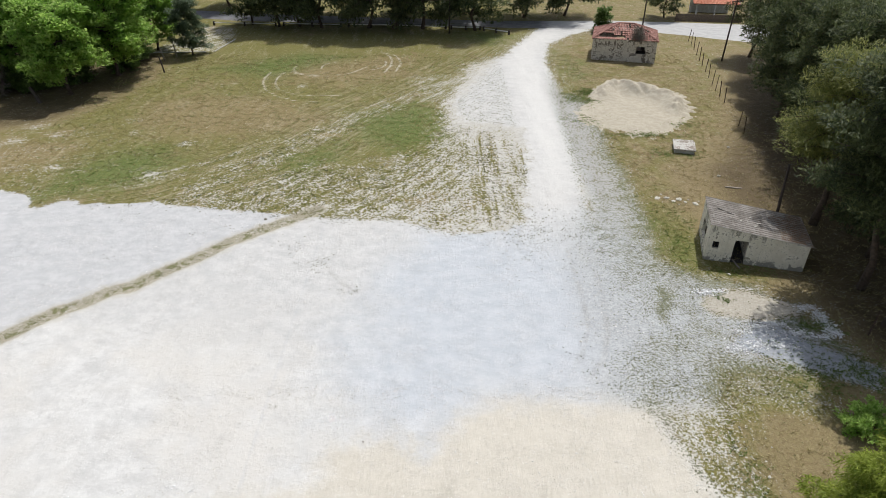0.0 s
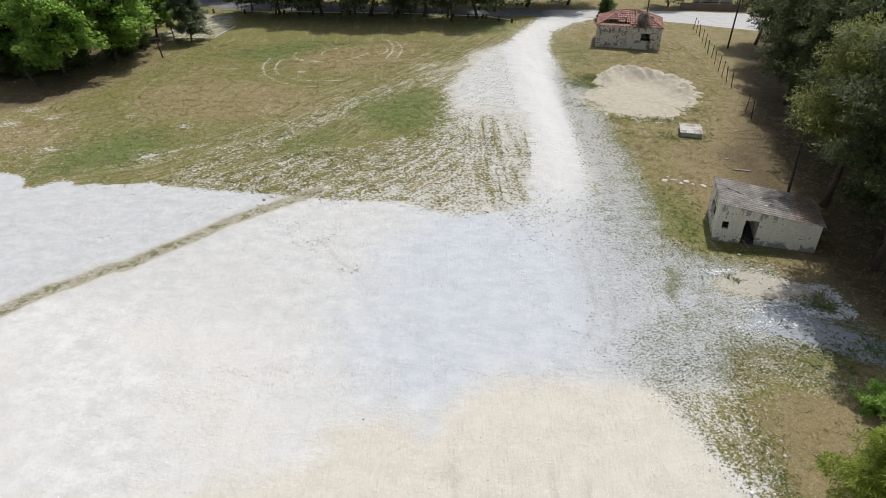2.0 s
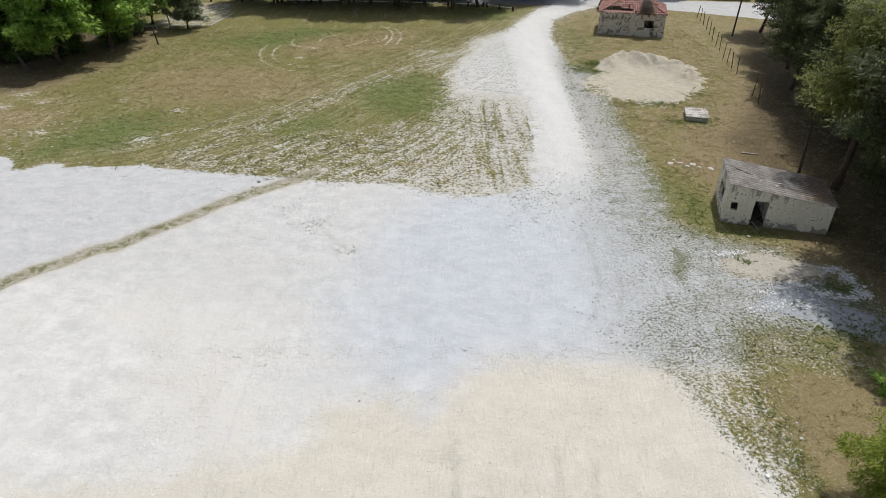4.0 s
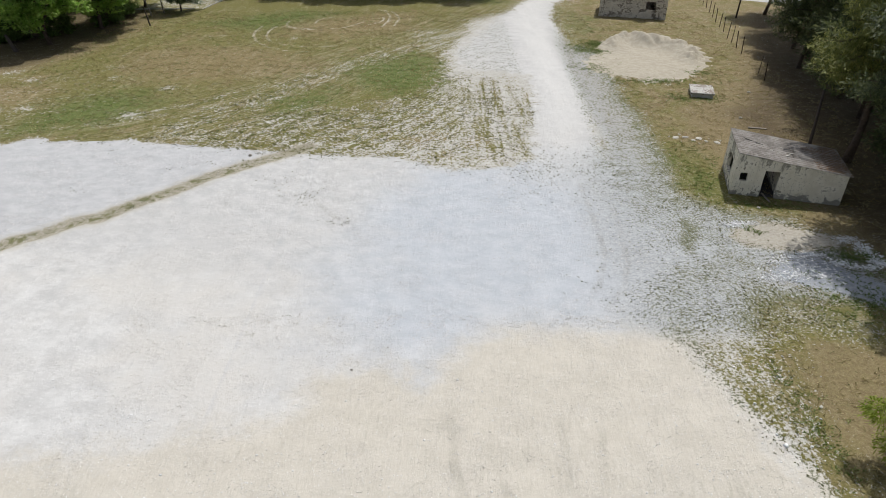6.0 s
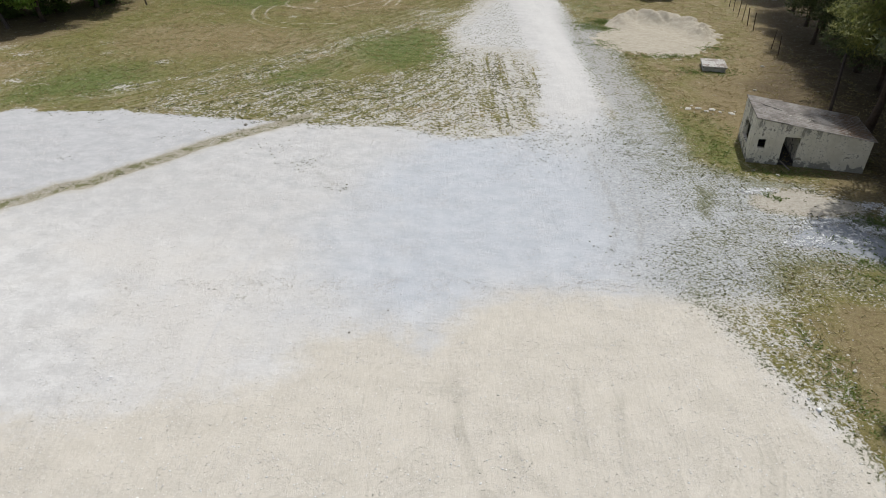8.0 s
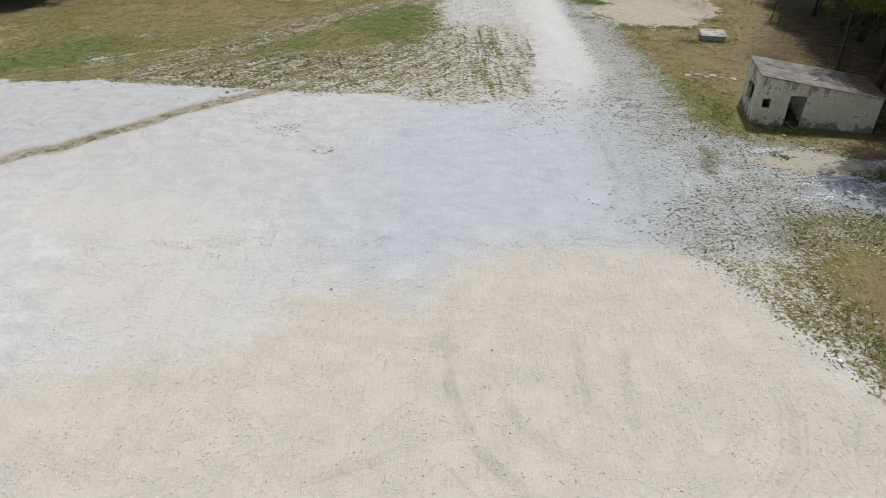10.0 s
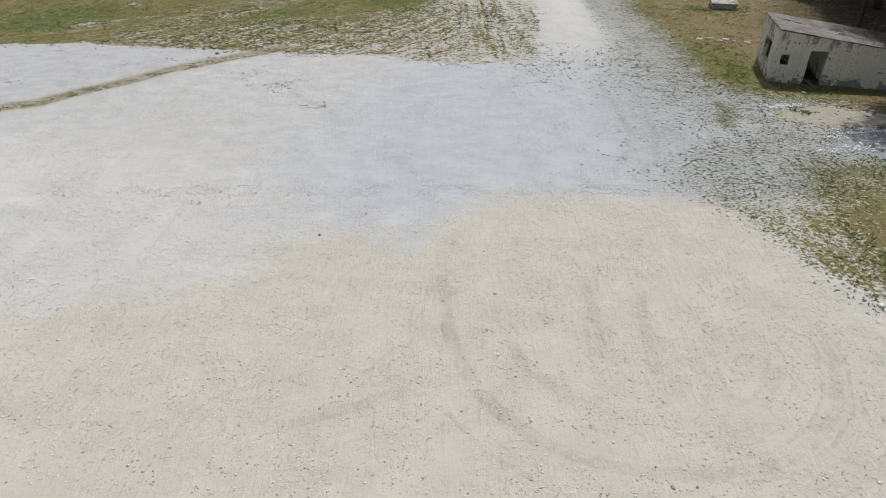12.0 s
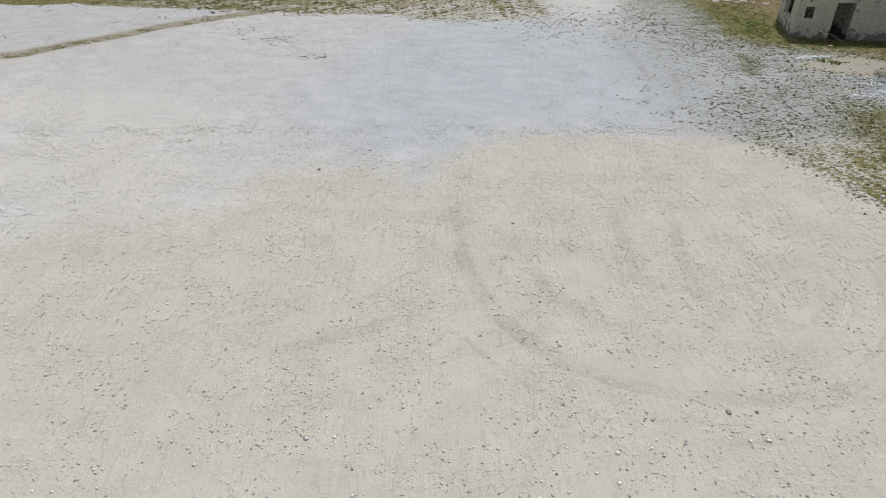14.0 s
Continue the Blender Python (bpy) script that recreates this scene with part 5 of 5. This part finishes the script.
M_CHIP = island_material("gravel_chips", (0.40, 0.375, 0.325), (0.86, 0.84, 0.79))
M_CHIPW = island_material("white_chips", (0.62, 0.62, 0.62), (0.86, 0.86, 0.86))
rng = np.random.default_rng(29)
P = np.concatenate([clumped(rng, 68000, -16, 15, 7, 27, 0.8, -0.12), clumped(rng, 26000, -34, 15, 26, 47, 0.35, 0.08)])
P = P[signed(P, LOT) > 0.2]
chip_cloud("gravel_chips", "loose grey and white gravel chips on the lot", M_CHIP, P, np.minimum(rng.gamma(1.7, 0.0056, len(P)), 0.034) + 0.007 + 0.008 * (P[:, 1] > 26), 30)
P = np.concatenate([np.column_stack([rng.normal(cx, sx, n), rng.normal(cy, sy, n)]) for cx, cy, sx, sy, n in
                    ((18.7, 36.3, 0.45, 0.22, 260), (19.5, 36.6, 0.4, 0.15, 90), (19.3, 32.0, 0.35, 0.2, 130), (20.3, 32.6, 0.5, 0.18, 170), (21.7, 32.8, 0.6, 0.16, 190), (22.9, 31.9, 0.5, 0.18, 170), (24.2, 31.5, 0.5, 0.16, 150),
                     (18.3, 30.3, 0.5, 0.22, 190), (20.0, 30.7, 0.8, 0.22, 260), (21.4, 30.5, 0.5, 0.18, 130), (25.1, 33.2, 0.3, 0.6, 560), (25.2, 32.1, 0.25, 0.4, 300), (24.7, 34.6, 0.4, 0.2, 150), (21.0, 31.2, 1.2, 0.5, 120), (14.8, 22.0, 1.2, 2.5, 50))])
Q = clumped(rng, 9000, -18, 14, 6, 27, 1.1, -0.25)
Q = Q[signed(Q, LOT) > 0.3]
chip_cloud("pale_pebbles", "pale pebbles lying loose on the trodden lot", M_CHIPW, Q, rng.gamma(2.2, 0.0055, len(Q)) + 0.012, 32)
chip_cloud("white_gravel", "bright white stones scattered over the washed ground", M_CHIPW, P, rng.gamma(3.0, 0.013, len(P)) + 0.015, 31)


def tufts(name, label, material, P, size, width, per, seed, height=0.03, spread=0.12):
    rng = np.random.default_rng(seed)
    n = len(P)
    r = rng.uniform(0.0, spread, (n, per))
    a = rng.uniform(0, math.tau, (n, per))
    C = np.stack([P[:, :1] + r * np.cos(a), P[:, 1:] + r * np.sin(a), np.repeat(ground_z(P)[:, None] + height, per, 1) * 1.0], 2).reshape(-1, 3)
    out = np.stack([np.cos(a), np.sin(a), np.full_like(a, 0.55)], 2).reshape(-1, 3)
    return tagged(new(name, leaf_mesh(name, blades(rng, C, out, size, width, 0, 0.45), material)), label, "plants", kind="stuff")


rng = np.random.default_rng(33)
P = np.column_stack([rng.uniform(-34, 26, 150000), rng.uniform(9, 78, 150000)])
F = ground_fields(P)
edge = np.abs(F["lot"])
lumps = np.array([noise.noise(Vector((x * 0.9, y * 0.9, 2.0))) + 0.6 * noise.noise(Vector((x * 2.7, y * 2.7, 6.0))) for x, y in P])
want = 0.22 * np.exp(-(F["ditch"] / 0.35) ** 2) + 0.20 * np.exp(-(edge / 0.7) ** 2) * (P[:, 0] < 6)
mixed = (F["lot"] <= 0) & (F["gout"] > 0.2) & (F["gout"] < 0.9)
pick = rng.uniform(0, 1, len(P))
small = (pick < (want + (F["lot"] > 0) * (1.15 - F["gin"]) * 0.42 + mixed * (P[:, 0] > 9) * np.where(P[:, 1] < 26, 0.14, 0.36) * soft(P[:, 1], 50, 40) + (F["lot"] <= 0) * 0.02) * (1 + 1.4 * lumps)) & ((P[:, 0] > 9) | ~mixed)
tufts("weeds", "low dark green weeds in the gravel and along the ditch", M_GRAVELWEED, P[small & (P[:, 1] < 50)], 0.050, 0.032, 5, 34, 0.012, 0.055)
rowed = np.array([noise.noise(Vector((x * 0.75, y * 0.06, 15.0))) for x, y in P]) * F["rows"]
large = mixed & (P[:, 0] <= 9) & (F["gout"] > 0.3) & (pick < (0.85 - F["gout"]) * 0.45 * soft(P[:, 1], 76, 60) * (1 + 1.6 * lumps + 2.2 * rowed))
tufts("gravel_weeds", "tufts of green weeds growing through pale gravel", M_GRAVELWEED, P[large], 0.085, 0.042, 5, 37, 0.015, 0.10)
P = np.column_stack([rng.uniform(-45, 36, 90000), rng.uniform(12, 100, 90000)])
F = ground_fields(P)
lumps = np.array([noise.noise(Vector((x * 0.4, y * 0.4, 12.0))) for x, y in P])
P = P[(signed(P, SAND_EDGE) < 0.2) & (F["lot"] < -0.3) & (F["gout"] < 0.35) & (F["road"] < -0.3) & (rng.uniform(0, 1, len(P)) < 0.30 + 0.5 * lumps)]
tufts("dry_grass", "short dry straw-coloured grass tufts", M_STRAW, P, 0.16, 0.03, 5, 35, 0.03, 0.22)
P = np.column_stack([rng.uniform(-45, 20, 40000), rng.uniform(46, 100, 40000)])
F = ground_fields(P)
P = P[(F["lot"] < -0.3) & (F["gout"] < 0.5) & (rng.uniform(0, 1, len(P)) < 0.10 + 0.28 * (F["green"] > 0))]
tufts("green_grass", "short green grass tufts in the lush patches", M_LUSH, P, 0.13, 0.03, 5, 36, 0.03, 0.22)
rng = np.random.default_rng(43)
P = np.concatenate([np.column_stack([rng.normal(cx, sx, n), rng.normal(cy, sy, n)]) for cx, cy, sx, sy, n in
                    ((-9.2, 40.2, 0.5, 0.5, 60), (-9.6, 40.0, 1.2, 0.3, 24), (-11.9, 42.6, 0.8, 0.7, 40), (-15.3, 46.0, 0.3, 0.15, 20), (-14.4, 47.3, 0.25, 0.1, 24), (-17.6, 45.6, 0.4, 0.3, 16), (-19.9, 44.6, 0.6, 0.5, 16), (-9.0, 46.6, 0.6, 0.3, 40), (-6.6, 36.6, 0.9, 0.3, 30),
                     (-26.5, 48.4, 0.6, 0.4, 14), (-25.5, 41.0, 0.8, 0.4, 18), (-9.5, 25.6, 0.2, 0.2, 8), (13.0, 19.6, 0.3, 0.4, 30), (13.4, 18.7, 0.2, 0.3, 30), (12.0, 24.4, 0.7, 0.5, 40), (14.6, 21.5, 0.5, 0.9, 50))])
tufts("dark_weeds", "small dark plants scattered on the gravel lot", M_GRAVELWEED, P[::2], 0.05, 0.03, 5, 46, 0.015, 0.06)
rng = np.random.default_rng(44)
P = np.concatenate([np.column_stack([rng.normal(cx, sx, n), rng.normal(cy, sy, n)]) for cx, cy, sx, sy, n in
                    ((17.6, 78.5, 1.3, 1.2, 420), (19.0, 81.4, 1.0, 0.8, 300), (22.5, 66.0, 2.6, 0.5, 260), (19.6, 45.5, 1.4, 2.2, 110), (18.6, 42.0, 0.5, 1.3, 70), (22.0, 38.9, 1.6, 0.4, 100), (23.0, 27.5, 1.8, 1.0, 220), (23.5, 30.6, 1.6, 0.4, 40), (27.3, 69.2, 1.0, 0.8, 90), (16.5, 71.0, 1.2, 1.0, 120), (24.6, 60.5, 1.4, 0.5, 110), (22.5, 61.5, 1.0, 0.8, 60), (19.2, 36.0, 0.3, 0.2, 12), (19.4, 35.4, 0.25, 0.2, 16), (24.2, 32.6, 0.9, 0.4, 150), (22.5, 28.2, 1.8, 0.5, 120), (25.5, 28.0, 1.0, 1.0, 160), (15.2, 20.0, 0.5, 1.8, 120))])
tufts("bright_weeds", "fresh green weeds round the sand and the concrete tank", M_LUSH, P, 0.10, 0.035, 7, 45, 0.04, 0.2)
# brown needles fallen on the shed roof
L = np.column_stack([rng.uniform(4.3, 7.05, 2600), rng.uniform(-0.05, 4.5, 2600)])
L = L[np.array([noise.noise(Vector((a * 0.8, b * 0.8, 4))) + (a - 5.0) * 0.35 for a, b in L]) > 0.0]
C0 = np.column_stack([L, 3.0 - 0.1264 * L[:, 0] + 0.10])
V = blades(rng, C0, np.column_stack([rng.normal(0, 1, len(L)), rng.normal(0, 1, len(L)), np.zeros(len(L))]), 0.16, 0.05, 0, 0.1, 0.9)
litter = tagged(new("needle_litter", leaf_mesh("needle_litter", V, M_LITTER)), "brown pine needles lying on the shed roof", "litter", kind="stuff")
litter.matrix_world = SHED
for k in range(9):
    q = SHED @ Vector((float(rng.uniform(2.0, 3.8)), float(rng.uniform(1.0, 2.6)), 0))
    ob = lay("roof_stone", rocks[int(rng.integers(5))], q.x, q.y, float(rng.uniform(0.12, 0.26)), "pale broken stone lying on the shed roof", "stone", "stones on the shed roof")
    lx = (SHED.inverted() @ q).x
    ob.location.z = 3.0 - 0.1264 * lx + 0.10
# dry shrub growing out of the ruined roof
shrub = tree("dry_shrub", "grey dry shrub growing from the broken house roof", 81, 1.7, 1.1, 0.1, 0, M_DEADWOOD, 22, 3, 40, (0.4, 0.35), 0.4, 0.03, trunk_r=0.05, bark=M_DEADWOOD)
shrub.matrix_world = RUIN @ pose(6.4, 0.35, 3.1)
